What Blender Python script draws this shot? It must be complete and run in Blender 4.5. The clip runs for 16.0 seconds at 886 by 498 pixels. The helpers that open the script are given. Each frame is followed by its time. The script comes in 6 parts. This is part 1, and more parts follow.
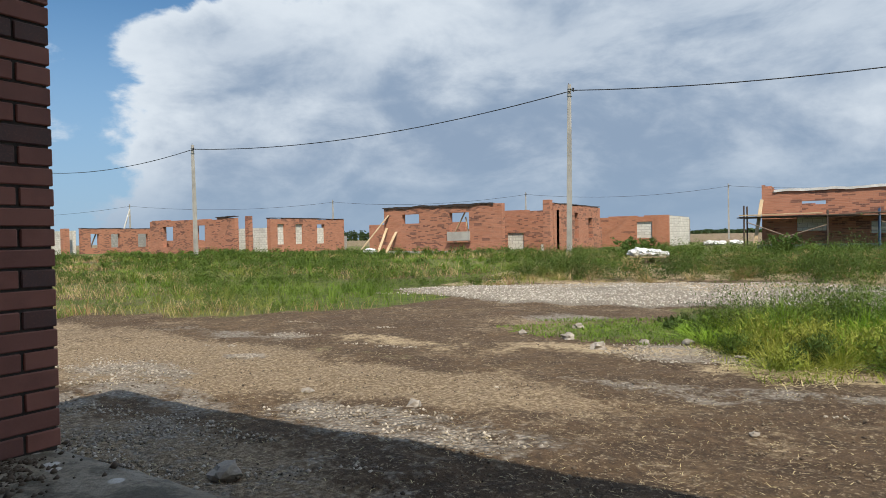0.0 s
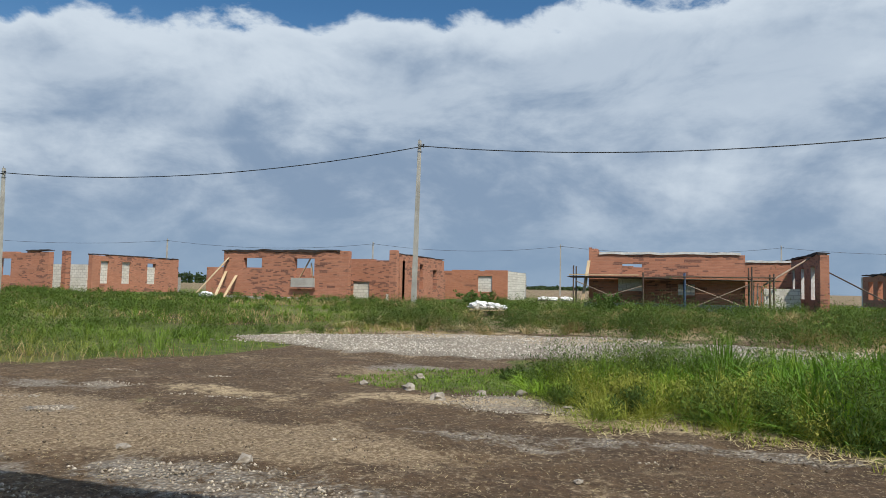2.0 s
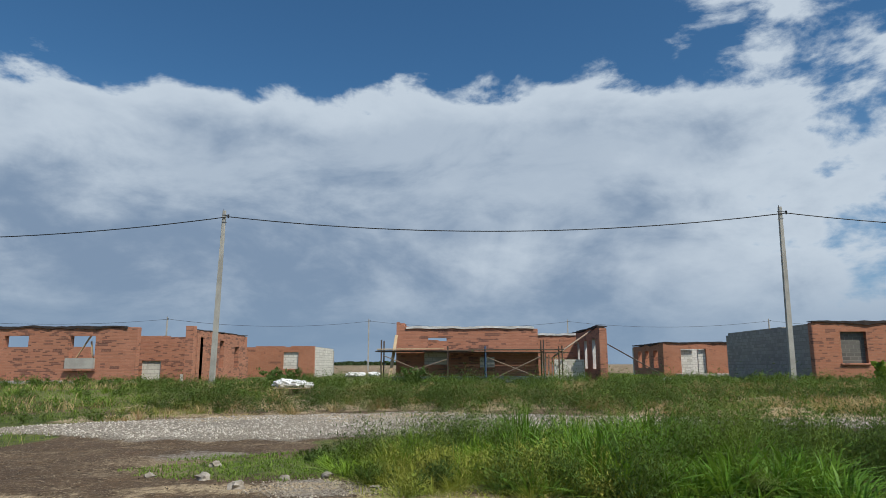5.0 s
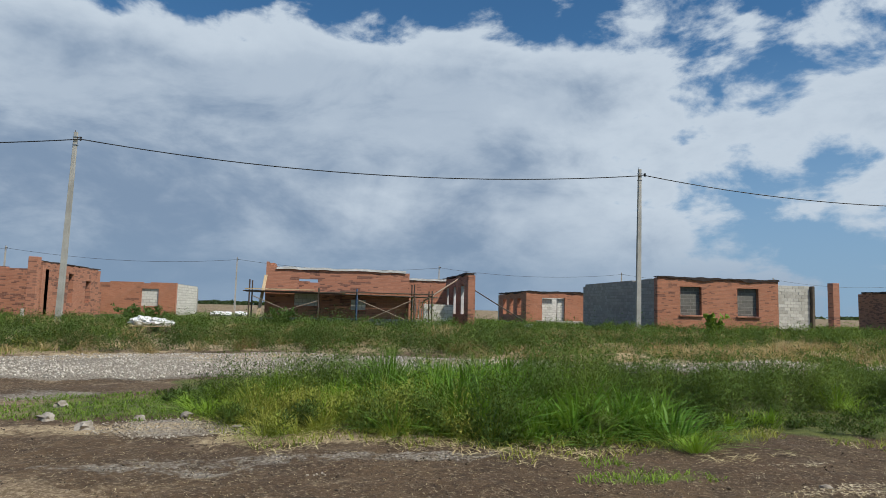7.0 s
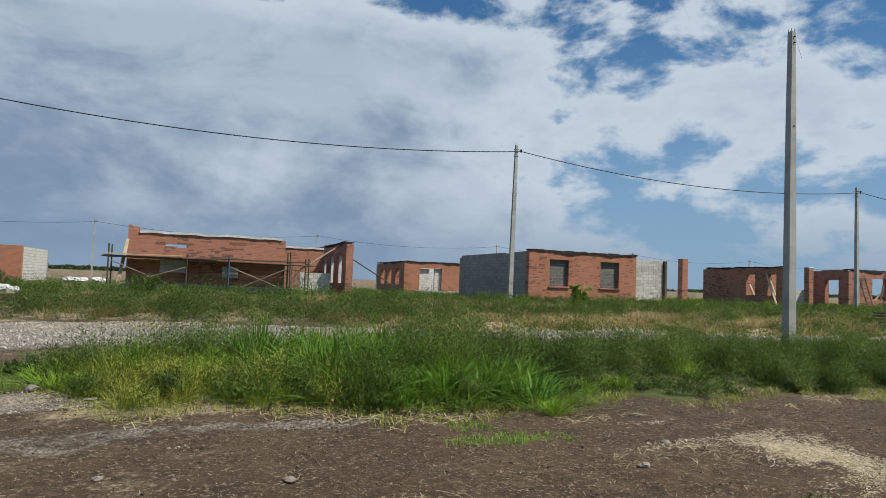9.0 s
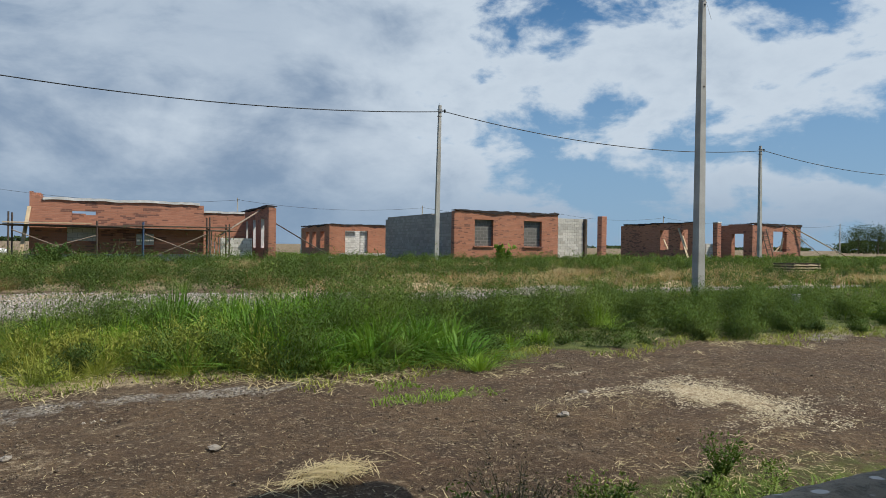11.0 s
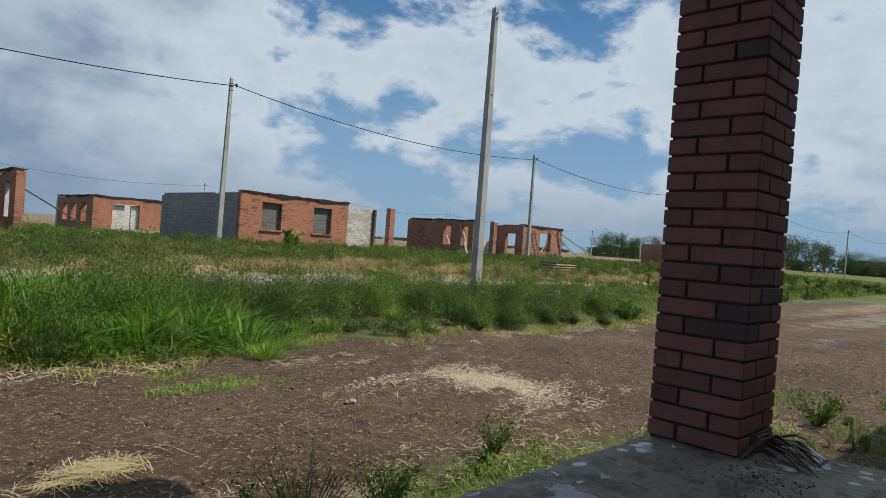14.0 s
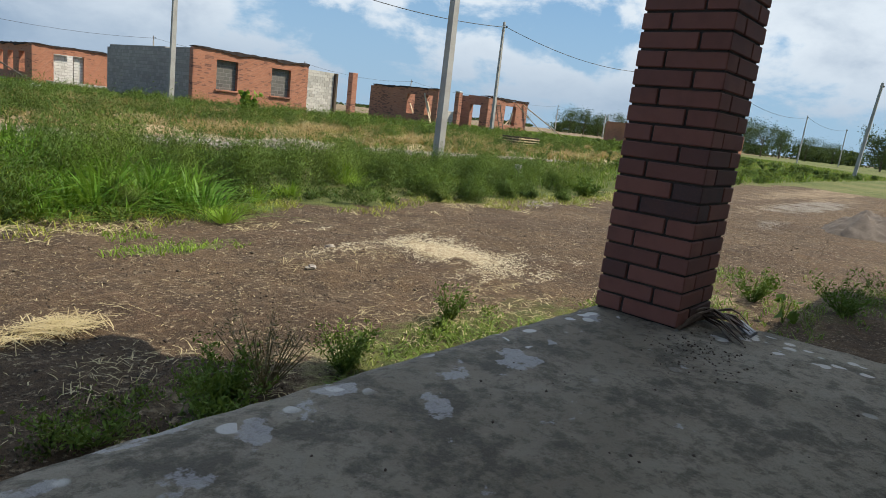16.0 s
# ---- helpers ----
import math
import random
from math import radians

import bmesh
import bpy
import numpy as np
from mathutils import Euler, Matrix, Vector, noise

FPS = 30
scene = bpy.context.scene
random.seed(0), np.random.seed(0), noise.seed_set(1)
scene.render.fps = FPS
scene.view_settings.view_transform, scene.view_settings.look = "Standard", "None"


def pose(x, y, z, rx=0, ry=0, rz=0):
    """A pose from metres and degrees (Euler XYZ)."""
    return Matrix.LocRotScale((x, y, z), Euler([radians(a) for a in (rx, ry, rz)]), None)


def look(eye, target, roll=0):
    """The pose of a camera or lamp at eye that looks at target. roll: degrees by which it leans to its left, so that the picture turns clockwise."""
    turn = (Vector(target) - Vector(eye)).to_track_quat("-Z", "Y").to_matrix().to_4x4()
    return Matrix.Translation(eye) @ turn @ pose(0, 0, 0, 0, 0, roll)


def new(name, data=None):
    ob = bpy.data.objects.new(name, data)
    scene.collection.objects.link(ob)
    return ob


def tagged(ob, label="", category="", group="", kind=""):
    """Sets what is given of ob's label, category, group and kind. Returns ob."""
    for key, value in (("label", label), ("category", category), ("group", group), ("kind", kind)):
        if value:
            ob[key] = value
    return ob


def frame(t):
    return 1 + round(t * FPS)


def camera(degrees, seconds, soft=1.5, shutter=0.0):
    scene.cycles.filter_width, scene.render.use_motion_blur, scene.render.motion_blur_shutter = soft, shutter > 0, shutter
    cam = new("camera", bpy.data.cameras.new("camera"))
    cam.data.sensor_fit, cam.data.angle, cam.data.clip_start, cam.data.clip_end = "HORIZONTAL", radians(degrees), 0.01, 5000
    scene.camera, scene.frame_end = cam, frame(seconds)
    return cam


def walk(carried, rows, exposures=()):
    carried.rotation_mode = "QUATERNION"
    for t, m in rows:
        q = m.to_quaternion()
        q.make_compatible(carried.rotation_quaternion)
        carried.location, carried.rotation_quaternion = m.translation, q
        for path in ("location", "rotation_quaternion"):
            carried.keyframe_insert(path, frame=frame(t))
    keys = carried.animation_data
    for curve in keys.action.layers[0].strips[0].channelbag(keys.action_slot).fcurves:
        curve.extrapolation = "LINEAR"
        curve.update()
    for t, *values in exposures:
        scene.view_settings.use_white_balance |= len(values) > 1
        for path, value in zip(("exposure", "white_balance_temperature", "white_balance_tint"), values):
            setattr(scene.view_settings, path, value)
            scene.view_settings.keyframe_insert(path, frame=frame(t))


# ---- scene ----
EXPOSURES = [(0.0, 0.17, 6600, 10), (1.0, 0.1, 6500, 10), (2.0, 0.0, 6350, 9), (3.5, -0.2, 6250, 8.5), (4.2, -0.2, 6230, 8.5), (6.5, -0.15, 6230, 8.5), (8.7, -0.18, 6230, 8.5), (11.0, -0.1, 6250, 8.5), (13.0, -0.12, 6250, 8.5), (14.0, -0.14, 6300, 8.5), (15.0, -0.1, 6400, 9), (15.5, 0.06, 6480, 9), (16.0, 0.27, 6550, 9)]
FOV = 68.47
EYE_Z = 1.25
TURN = 31.86  # the street's own axes: x along it, y across it


def held(t, x, y, z, yaw, pitch, roll):
    """A row of the path: the eye, the turn to the left, the tilt up and the roll, in degrees."""
    return (t, pose(x, y, z, 0, 0, yaw + TURN) @ pose(0, 0, 0, 90 + pitch, 0, 0) @ pose(0, 0, 0, 0, 0, roll))


cam = camera(FOV, 16.0, 0.85, 0.0)
walk(cam, [
    held(0.0, 0.000, 0.000, EYE_Z + 0.000, -0.00, -0.96, -1.14),
    held(0.5, 0.000, 0.000, EYE_Z + 0.000, -3.90, -1.12, -0.40),
    held(1.0, 0.000, 0.000, EYE_Z + 0.000, -7.71, -0.34, 0.02),
    held(1.5, 0.000, 0.000, EYE_Z + 0.000, -11.19, 1.22, 0.55),
    held(2.0, 0.000, 0.000, EYE_Z + 0.000, -13.47, 3.35, 1.19),
    held(2.5, 0.000, 0.000, EYE_Z + 0.000, -15.72, 5.71, 1.34),
    held(3.0, 0.000, 0.000, EYE_Z + 0.000, -18.84, 9.69, 1.85),
    held(3.5, 0.000, 0.000, EYE_Z + 0.000, -21.61, 11.96, 1.27),
    held(4.0, 0.000, 0.000, EYE_Z + 0.000, -24.75, 12.20, 0.58),
    held(6.5, 0.000, 0.000, EYE_Z + 0.000, -38.10, 5.51, 0.80),
    held(7.0, 0.006, -0.004, EYE_Z + 0.000, -41.27, 5.28, 1.44),
    held(7.5, 0.013, -0.007, EYE_Z + 0.000, -44.19, 4.85, 1.81),
    held(8.0, 0.019, -0.011, EYE_Z + 0.000, -47.48, 4.70, 2.30),
    held(8.5, 0.026, -0.015, EYE_Z + 0.000, -50.06, 3.97, 2.44),
    held(11.0, 0.058, -0.033, EYE_Z + 0.000, -58.50, -0.29, 0.76),
    held(11.5, 0.056, -0.032, EYE_Z + 0.000, -61.66, -0.07, 1.21),
    held(12.0, 0.042, -0.026, EYE_Z + 0.000, -65.93, -0.16, 1.32),
    held(12.5, 0.024, -0.017, EYE_Z + 0.000, -68.10, 0.00, 1.41),
    held(13.0, 0.008, -0.006, EYE_Z + 0.000, -72.16, 0.10, 2.33),
    held(13.5, 0.000, 0.000, EYE_Z + 0.000, -74.92, 0.08, 3.18),
    held(14.0, 0.000, 0.000, EYE_Z + 0.000, -77.07, -0.53, 4.18),
    held(14.5, 0.000, 0.000, EYE_Z + 0.000, -78.53, -1.86, 4.99),
    held(15.0, 0.000, 0.000, EYE_Z + 0.000, -80.18, -4.87, 5.73),
    held(15.5, 0.000, 0.000, EYE_Z + 0.000, -81.06, -8.60, 6.45),
    held(16.0, 0.000, 0.000, EYE_Z + 0.000, -81.55, -11.47, 6.69),
], EXPOSURES)

# ---- light ----
SUN_TO = Vector((1.92, -1.87, 3.45)).normalized()
SUN_EL = math.asin(SUN_TO.z)
SUN_AZ = math.atan2(SUN_TO.x, SUN_TO.y)
sun = new("sun", bpy.data.lights.new("sun", "SUN"))
sun.data.energy, sun.data.angle, sun.data.color = 4.9, radians(0.5), (1.0, 0.92, 0.78)
sun.matrix_world = look(SUN_TO * 50, (0, 0, 0))


class Nodes:
    """A short way to write node trees."""

    def __init__(self, tree):
        self.tree = tree

    def add(self, kind, **props):
        n = self.tree.nodes.new("ShaderNode" + kind)
        for k, v in props.items():
            if k == "op":
                n.operation = v
            elif k == "kind":
                n.noise_type = v
            elif k == "blend":
                n.blend_type = v
            elif k == "type":
                n.data_type = v
            elif k == "clamp":
                n.use_clamp = v
        return n

    def link(self, a, b):
        self.tree.links.new(a, b)

    def put(self, value, socket):
        if isinstance(value, bpy.types.NodeSocket):
            self.link(value, socket)
        else:
            socket.default_value = value

    def math(self, op, a, b=0.0, c=0.0, clamp=False):
        n = self.add("Math", op=op, clamp=clamp)
        self.put(a, n.inputs[0]), self.put(b, n.inputs[1]), self.put(c, n.inputs[2])
        return n.outputs[0]

    def noise(self, vector, scale, detail=4.0, rough=0.55, distortion=0.0):
        n = self.add("TexNoise")
        self.link(vector, n.inputs["Vector"])
        n.inputs["Scale"].default_value, n.inputs["Detail"].default_value = scale, detail
        n.inputs["Roughness"].default_value, n.inputs["Distortion"].default_value = rough, distortion
        return n.outputs[0]

    def step(self, value, lo, hi, to_lo=0.0, to_hi=1.0):
        n = self.add("MapRange")
        n.interpolation_type = "SMOOTHSTEP"
        self.put(value, n.inputs[0]), self.put(lo, n.inputs[1]), self.put(hi, n.inputs[2])
        self.put(to_lo, n.inputs[3]), self.put(to_hi, n.inputs[4])
        return n.outputs[0]

    def mix(self, fac, a, b, blend="MIX"):
        n = self.add("Mix", type="RGBA", blend=blend)
        self.put(fac, n.inputs[0])
        for v, sock in ((a, n.inputs[6]), (b, n.inputs[7])):
            self.put((*v, 1.0) if isinstance(v, tuple) and len(v) == 3 else v, sock)
        return n.outputs[2]


def build_sky():
    world = bpy.data.worlds.new("sky")
    scene.world = world
    world.use_nodes = True
    t = world.node_tree
    t.nodes.clear()
    n = Nodes(t)
    sky = t.nodes.new("ShaderNodeTexSky")
    sky.sky_type, sky.sun_disc = "NISHITA", False
    sky.sun_elevation, sky.sun_rotation = SUN_EL, SUN_AZ
    sky.dust_density, sky.ozone_density, sky.air_density = 0.2, 3.0, 1.0
    co = n.add("TexCoord").outputs["Generated"]
    xyz = n.add("SeparateXYZ")
    n.link(co, xyz.inputs[0])
    x, y, z = xyz.outputs
    el = n.math("MULTIPLY", n.math("ARCSINE", z), 57.2958)
    az = n.math("MULTIPLY", n.math("ARCTAN2", x, y), 57.2958)
    # cloud forms: a squeezed copy of the direction, so that they spread sideways
    squeeze = n.add("Mapping")
    squeeze.inputs["Scale"].default_value = (1.0, 1.0, 1.9)
    n.link(co, squeeze.inputs[0])
    p = squeeze.outputs[0]
    big = n.noise(p, 2.6, 3.0, 0.5, 0.3)
    mid = n.noise(p, 7.0, 8.0, 0.58, 0.2)
    fine = n.noise(p, 20.0, 6.0, 0.6)
    puff = n.math("ADD", n.math("MULTIPLY", big, 0.5), n.math("ADD", n.math("MULTIPLY", mid, 0.55), n.math("MULTIPLY", fine, 0.10)))
    # the bank: solid low down, its ragged top at about 24 degrees; it breaks up past az 22 and ends at az -58
    top = n.math("ADD", 23.5, n.math("MULTIPLY", n.step(az, -24.0, -40.0), -2.5))
    body_ = n.step(n.math("SUBTRACT", top, el), -5.0, 7.0, -0.20, 0.30)
    east = n.step(az, 10.0, 30.0)
    west = n.step(az, -50.5, -62.0)
    bank = n.math("SUBTRACT", n.math("MULTIPLY", body_, n.math("SUBTRACT", 1.0, n.math("MULTIPLY", east, 0.78))), n.math("MULTIPLY", west, 0.28))
    # unseen sky: fewer clouds behind, more added overhead to lift the shade
    behind = n.math("ADD", n.math("MULTIPLY", n.step(n.math("ABSOLUTE", az), 92.0, 120.0), -0.08), n.math("MULTIPLY", n.step(el, 34.0, 50.0), 0.22))
    gaps = n.math("MULTIPLY", east, n.step(el, 7.0, 16.0, -0.05, 0.07))
    lift = n.math("ADD", n.math("ADD", behind, gaps), n.math("MULTIPLY", east, 0.015))
    d = n.math("ADD", puff, n.math("ADD", bank, lift))
    cover = n.step(d, 0.565, 0.65)
    # haze near the ground
    low = n.step(el, 9.0, 0.0)
    # shade: thick parts are grey-blue, tops white
    thick = n.step(d, 0.62, 0.93)
    tone = n.noise(p, 4.2, 6.0, 0.6, 0.4)
    lit = n.step(n.math("ADD", tone, n.math("MULTIPLY", n.step(el, 8.0, 25.0), 0.20)), 0.42, 0.72)
    white = n.mix(n.math("MULTIPLY", thick, n.math("SUBTRACT", 1.0, n.math("MULTIPLY", lit, 0.62))), (0.63, 0.70, 0.775), (0.24, 0.325, 0.45))
    cloud = n.mix(n.math("MULTIPLY", low, 0.8), white, (0.245, 0.345, 0.475))
    bluebg = n.mix(1.0, sky.outputs[0], (0.052, 0.083, 0.097), "MULTIPLY")
    hz = n.mix(n.math("MULTIPLY", n.step(el, 24.0, 0.0), 0.88), bluebg, (0.285, 0.415, 0.585))
    # sky above the view is brightened up to 1.9 times as fill light
    overhead_fill = n.step(el, 31.0, 58.0, 1.0, 1.9)
    tint = n.add("CombineColor")
    for sock in tint.inputs[:3]:
        n.put(overhead_fill, sock)
    both = n.mix(1.0, n.mix(cover, hz, cloud), tint.outputs[0], "MULTIPLY")
    bg = n.add("Background")
    n.link(both, bg.inputs[0])
    bg.inputs[1].default_value = 1.0
    out = n.add("OutputWorld")
    n.link(bg.outputs[0], out.inputs[0])


build_sky()


# ---- materials ----
def material(name):
    m = bpy.data.materials.new(name)
    m.use_nodes = True
    n = Nodes(m.node_tree)
    bsdf = m.node_tree.nodes["Principled BSDF"]
    return m, n, bsdf


def bump(n, bsdf, height, strength, distance=0.01):
    b = n.add("Bump")
    b.inputs["Strength"].default_value, b.inputs["Distance"].default_value = strength, distance
    n.link(height, b.inputs["Height"])
    n.link(b.outputs[0], bsdf.inputs["Normal"])


def plain(name, c1, c2, scale=3.0, fine=40.0, rough=0.8, relief=0.3, metal=0.0, c3=None):
    """A surface mottled at two scales."""
    m, n, bsdf = material(name)
    co = n.add("TexCoord").outputs["Object"]
    a, b = n.noise(co, scale, 5.0), n.noise(co, fine, 4.0)
    col = n.mix(n.step(a, 0.35, 0.65), c1, c2)
    col = n.mix(n.step(b, 0.3, 0.7, 0.0, 0.45), col, c3 or tuple(0.6 * v for v in c1))
    n.link(col, bsdf.inputs["Base Color"])
    bsdf.inputs["Roughness"].default_value, bsdf.inputs["Metallic"].default_value = rough, metal
    bump(n, bsdf, n.math("ADD", a, b), relief)
    return m


def masonry(name, c1, c2, joint, dark, width, height, gap, dark_share, rough=0.85):
    """Bricks or blocks laid in half bond along x + y, some of them darker, in patches."""
    m, n, bsdf = material(name)
    co = n.add("TexCoord").outputs["Object"]
    xyz = n.add("SeparateXYZ")
    n.link(co, xyz.inputs[0])
    flat = n.add("CombineXYZ")
    n.put(n.math("ADD", xyz.outputs[0], xyz.outputs[1]), flat.inputs[0])
    n.link(xyz.outputs[2], flat.inputs[1])
    t = n.add("TexBrick")
    n.link(flat.outputs[0], t.inputs["Vector"])
    t.inputs["Color1"].default_value, t.inputs["Color2"].default_value = (0, 0, 0, 1), (1, 1, 1, 1)
    t.inputs["Mortar"].default_value = (0.5, 0.5, 0.5, 1)
    t.inputs["Scale"].default_value, t.inputs["Mortar Size"].default_value = 1.0, gap
    t.inputs["Brick Width"].default_value, t.inputs["Row Height"].default_value = width, height
    t.inputs["Mortar Smooth"].default_value = 0.2
    tint = n.add("RGBToBW")
    n.link(t.outputs[0], tint.inputs[0])
    patch, grain = n.noise(co, 0.35, 4.0), n.noise(co, 30.0, 4.0)
    col = n.mix(tint.outputs[0], c1, c2)
    isdark = n.step(n.math("ADD", n.math("MULTIPLY", tint.outputs[0], 0.55), n.math("MULTIPLY", patch, 0.9)), 1.0 - dark_share, 1.04 - dark_share)
    col = n.mix(n.math("MULTIPLY", isdark, 0.8), col, dark)
    col = n.mix(n.step(grain, 0.35, 0.7, 0.0, 0.3), col, tuple(0.55 * v for v in c1))
    if height < 0.1:
        t2 = n.add("TexBrick")
        n.link(flat.outputs[0], t2.inputs["Vector"])
        t2.inputs["Color1"].default_value, t2.inputs["Color2"].default_value, t2.inputs["Mortar"].default_value = (0, 0, 0, 1), (1, 1, 1, 1), (0, 0, 0, 1)
        t2.inputs["Scale"].default_value, t2.inputs["Mortar Size"].default_value = 1.0, 0.0
        t2.inputs["Brick Width"].default_value, t2.inputs["Row Height"].default_value = 0.52, 0.15
        t2.offset, t2.offset_frequency, t2.squash = 0.37, 3, 1.0
        w2 = n.add("RGBToBW")
        n.link(t2.outputs[0], w2.inputs[0])
        dash = n.step(n.math("ADD", w2.outputs[0], n.math("MULTIPLY", n.math("SUBTRACT", n.noise(co, 0.5, 3.0), 0.5), 0.9)), 1.0 - dark_share * 0.75, 1.03 - dark_share * 0.75)
        col = n.mix(n.math("MULTIPLY", dash, 0.75), col, dark)
    col = n.mix(n.step(n.noise(co, 0.8, 5.0), 0.5, 0.75, 0.0, 0.22), col, tuple(min(1.0, 1.35 * v + 0.02) for v in c2))
    col = n.mix(t.outputs[1], col, joint)
    n.link(col, bsdf.inputs["Base Color"])
    bsdf.inputs["Roughness"].default_value = rough
    bump(n, bsdf, n.math("SUBTRACT", n.math("MULTIPLY", grain, 0.3), t.outputs[1]), 0.6, 0.012)
    return m


def leafage(name, c1, c2, c3, gloss=0.5, patch=0.5):
    """Leaves: each island its own shade, patches of another, light through them."""
    m, n, bsdf = material(name)
    geo = n.add("NewGeometry")
    co = n.add("TexCoord").outputs["Object"]
    rnd = geo.outputs["Random Per Island"]
    col = n.mix(rnd, c1, c2)
    col = n.mix(n.step(n.noise(co, patch, 4.0), 0.48, 0.66, 0.0, 0.75), col, c3)
    n.link(col, bsdf.inputs["Base Color"])
    bsdf.inputs["Roughness"].default_value = gloss
    bsdf.inputs["Specular IOR Level"].default_value = 0.12
    tr = n.add("BsdfTranslucent")
    n.link(n.mix(0.35, col, (0.25, 0.32, 0.03)), tr.inputs[0])
    mixer = n.add("MixShader")
    mixer.inputs[0].default_value = 0.28
    n.link(bsdf.outputs[0], mixer.inputs[1])
    n.link(tr.outputs[0], mixer.inputs[2])
    n.link(mixer.outputs[0], m.node_tree.nodes["Material Output"].inputs[0])
    return m


def near_brick():
    m, n, bsdf = material("facing brick")
    co = n.add("TexCoord").outputs["Object"]
    rnd = n.add("ObjectInfo").outputs["Random"]
    off = n.add("VectorMath", op="ADD")
    n.link(co, off.inputs[0])
    shift = n.add("CombineXYZ")
    n.put(n.math("MULTIPLY", rnd, 40.0), shift.inputs[0])
    n.link(shift.outputs[0], off.inputs[1])
    grain, blot = n.noise(off.outputs[0], 160.0, 4.0), n.noise(off.outputs[0], 9.0, 5.0)
    col = n.mix(n.step(rnd, 0.0, 0.85), (0.275, 0.112, 0.087), (0.205, 0.084, 0.069))
    col = n.mix(n.step(rnd, 0.86, 0.90), col, (0.09, 0.052, 0.05))
    col = n.mix(n.step(blot, 0.4, 0.7, 0.0, 0.4), col, (0.15, 0.06, 0.05))
    col = n.mix(n.step(grain, 0.5, 0.75, 0.0, 0.3), col, (0.26, 0.12, 0.09))
    n.link(col, bsdf.inputs["Base Color"])
    bsdf.inputs["Roughness"].default_value = 0.72
    bump(n, bsdf, n.math("ADD", n.math("MULTIPLY", grain, 0.4), blot), 0.25, 0.004)
    return m


def soil():
    """The ground: trodden soil with chips of stone and straw, pale gravel, dry and green growth where the attributes say."""
    m, n, bsdf = material("soil")
    co = n.add("TexCoord").outputs["Object"]

    def mask(name, spread):
        a = n.add("Attribute")
        a.attribute_name = name
        wob = n.math("ADD", n.math("MULTIPLY", n.math("SUBTRACT", n.noise(co, 1.6, 8.0, 0.65), 0.5), 1.5), n.math("MULTIPLY", n.math("SUBTRACT", n.noise(co, 14.0, 5.0, 0.6), 0.5), 0.9))
        return n.step(n.math("ADD", a.outputs["Fac"], n.math("MULTIPLY", wob, spread)), 0.35, 0.65)

    big, mid = n.noise(co, 0.55, 6.0, 0.6), n.noise(co, 3.5, 7.0, 0.62)
    chips, dust = n.noise(co, 30.0, 5.0, 0.7), n.noise(co, 85.0, 3.0, 0.65)
    col = n.mix(n.step(big, 0.36, 0.64), (0.090, 0.057, 0.033), (0.148, 0.096, 0.053))
    col = n.mix(n.step(n.noise(co, 0.9, 6.0, 0.62), 0.5, 0.68, 0.0, 0.6), col, (0.105, 0.060, 0.036))
    col = n.mix(n.step(n.noise(co, 1.3, 8.0, 0.7), 0.52, 0.66, 0.0, 0.4), col, (0.22, 0.16, 0.10))
    col = n.mix(n.step(mid, 0.42, 0.66, 0.0, 0.7), col, (0.058, 0.039, 0.025))
    col = n.mix(n.math("MULTIPLY", n.step(chips, 0.54, 0.64, 0.0, 0.85), n.step(mid, 0.35, 0.6, 0.3, 1.0)), col, (0.40, 0.315, 0.205))
    crumb = n.noise(co, 13.0, 8.0, 0.72)
    col = n.mix(n.step(crumb, 0.5, 0.62, 0.0, 0.7), col, (0.055, 0.036, 0.022))
    col = n.mix(n.step(crumb, 0.46, 0.36, 0.0, 0.5), col, (0.225, 0.155, 0.095))
    col = n.mix(n.step(dust, 0.53, 0.66, 0.0, 0.7), col, (0.038, 0.026, 0.017))
    pale = n.mix(n.step(chips, 0.4, 0.62), (0.19, 0.135, 0.078), (0.46, 0.355, 0.235))
    col = n.mix(n.math("MULTIPLY", mask("pale", 0.8), 0.7), col, pale)
    vor = n.add("TexVoronoi")
    n.link(co, vor.inputs["Vector"])
    vor.inputs["Scale"].default_value = 30.0
    stones = n.mix(n.step(vor.outputs["Distance"], 0.05, 0.6), n.mix(n.noise(co, 19.0, 2.0), (0.58, 0.53, 0.46), (0.34, 0.295, 0.235)), (0.25, 0.21, 0.165))
    g = mask("gravel", 0.85)
    col = n.mix(g, col, stones)
    straw = n.mix(n.step(n.noise(co, 60.0, 3.0), 0.35, 0.65), (0.62, 0.49, 0.31), (0.30, 0.22, 0.13))
    col = n.mix(n.math("MULTIPLY", mask("straw", 0.7), 0.9), col, straw)
    green = n.mix(n.step(mid, 0.35, 0.7), (0.05, 0.075, 0.017), (0.15, 0.165, 0.04))
    green = n.mix(n.step(n.noise(co, 0.12, 5.0), 0.45, 0.65, 0.0, 0.6), green, (0.21, 0.19, 0.075))
    col = n.mix(n.math("MULTIPLY", mask("green", 0.55), 0.92), col, green)
    n.link(col, bsdf.inputs["Base Color"])
    bsdf.inputs["Roughness"].default_value = 0.95
    bsdf.inputs["Specular IOR Level"].default_value = 0.25
    h = n.math("ADD", n.math("MULTIPLY", chips, 0.7), n.math("MULTIPLY", dust, 0.35))
    bump(n, bsdf, n.math("ADD", h, n.math("MULTIPLY", vor.outputs["Distance"], n.math("MULTIPLY", g, -1.2))), 1.0, 0.045)
    return m


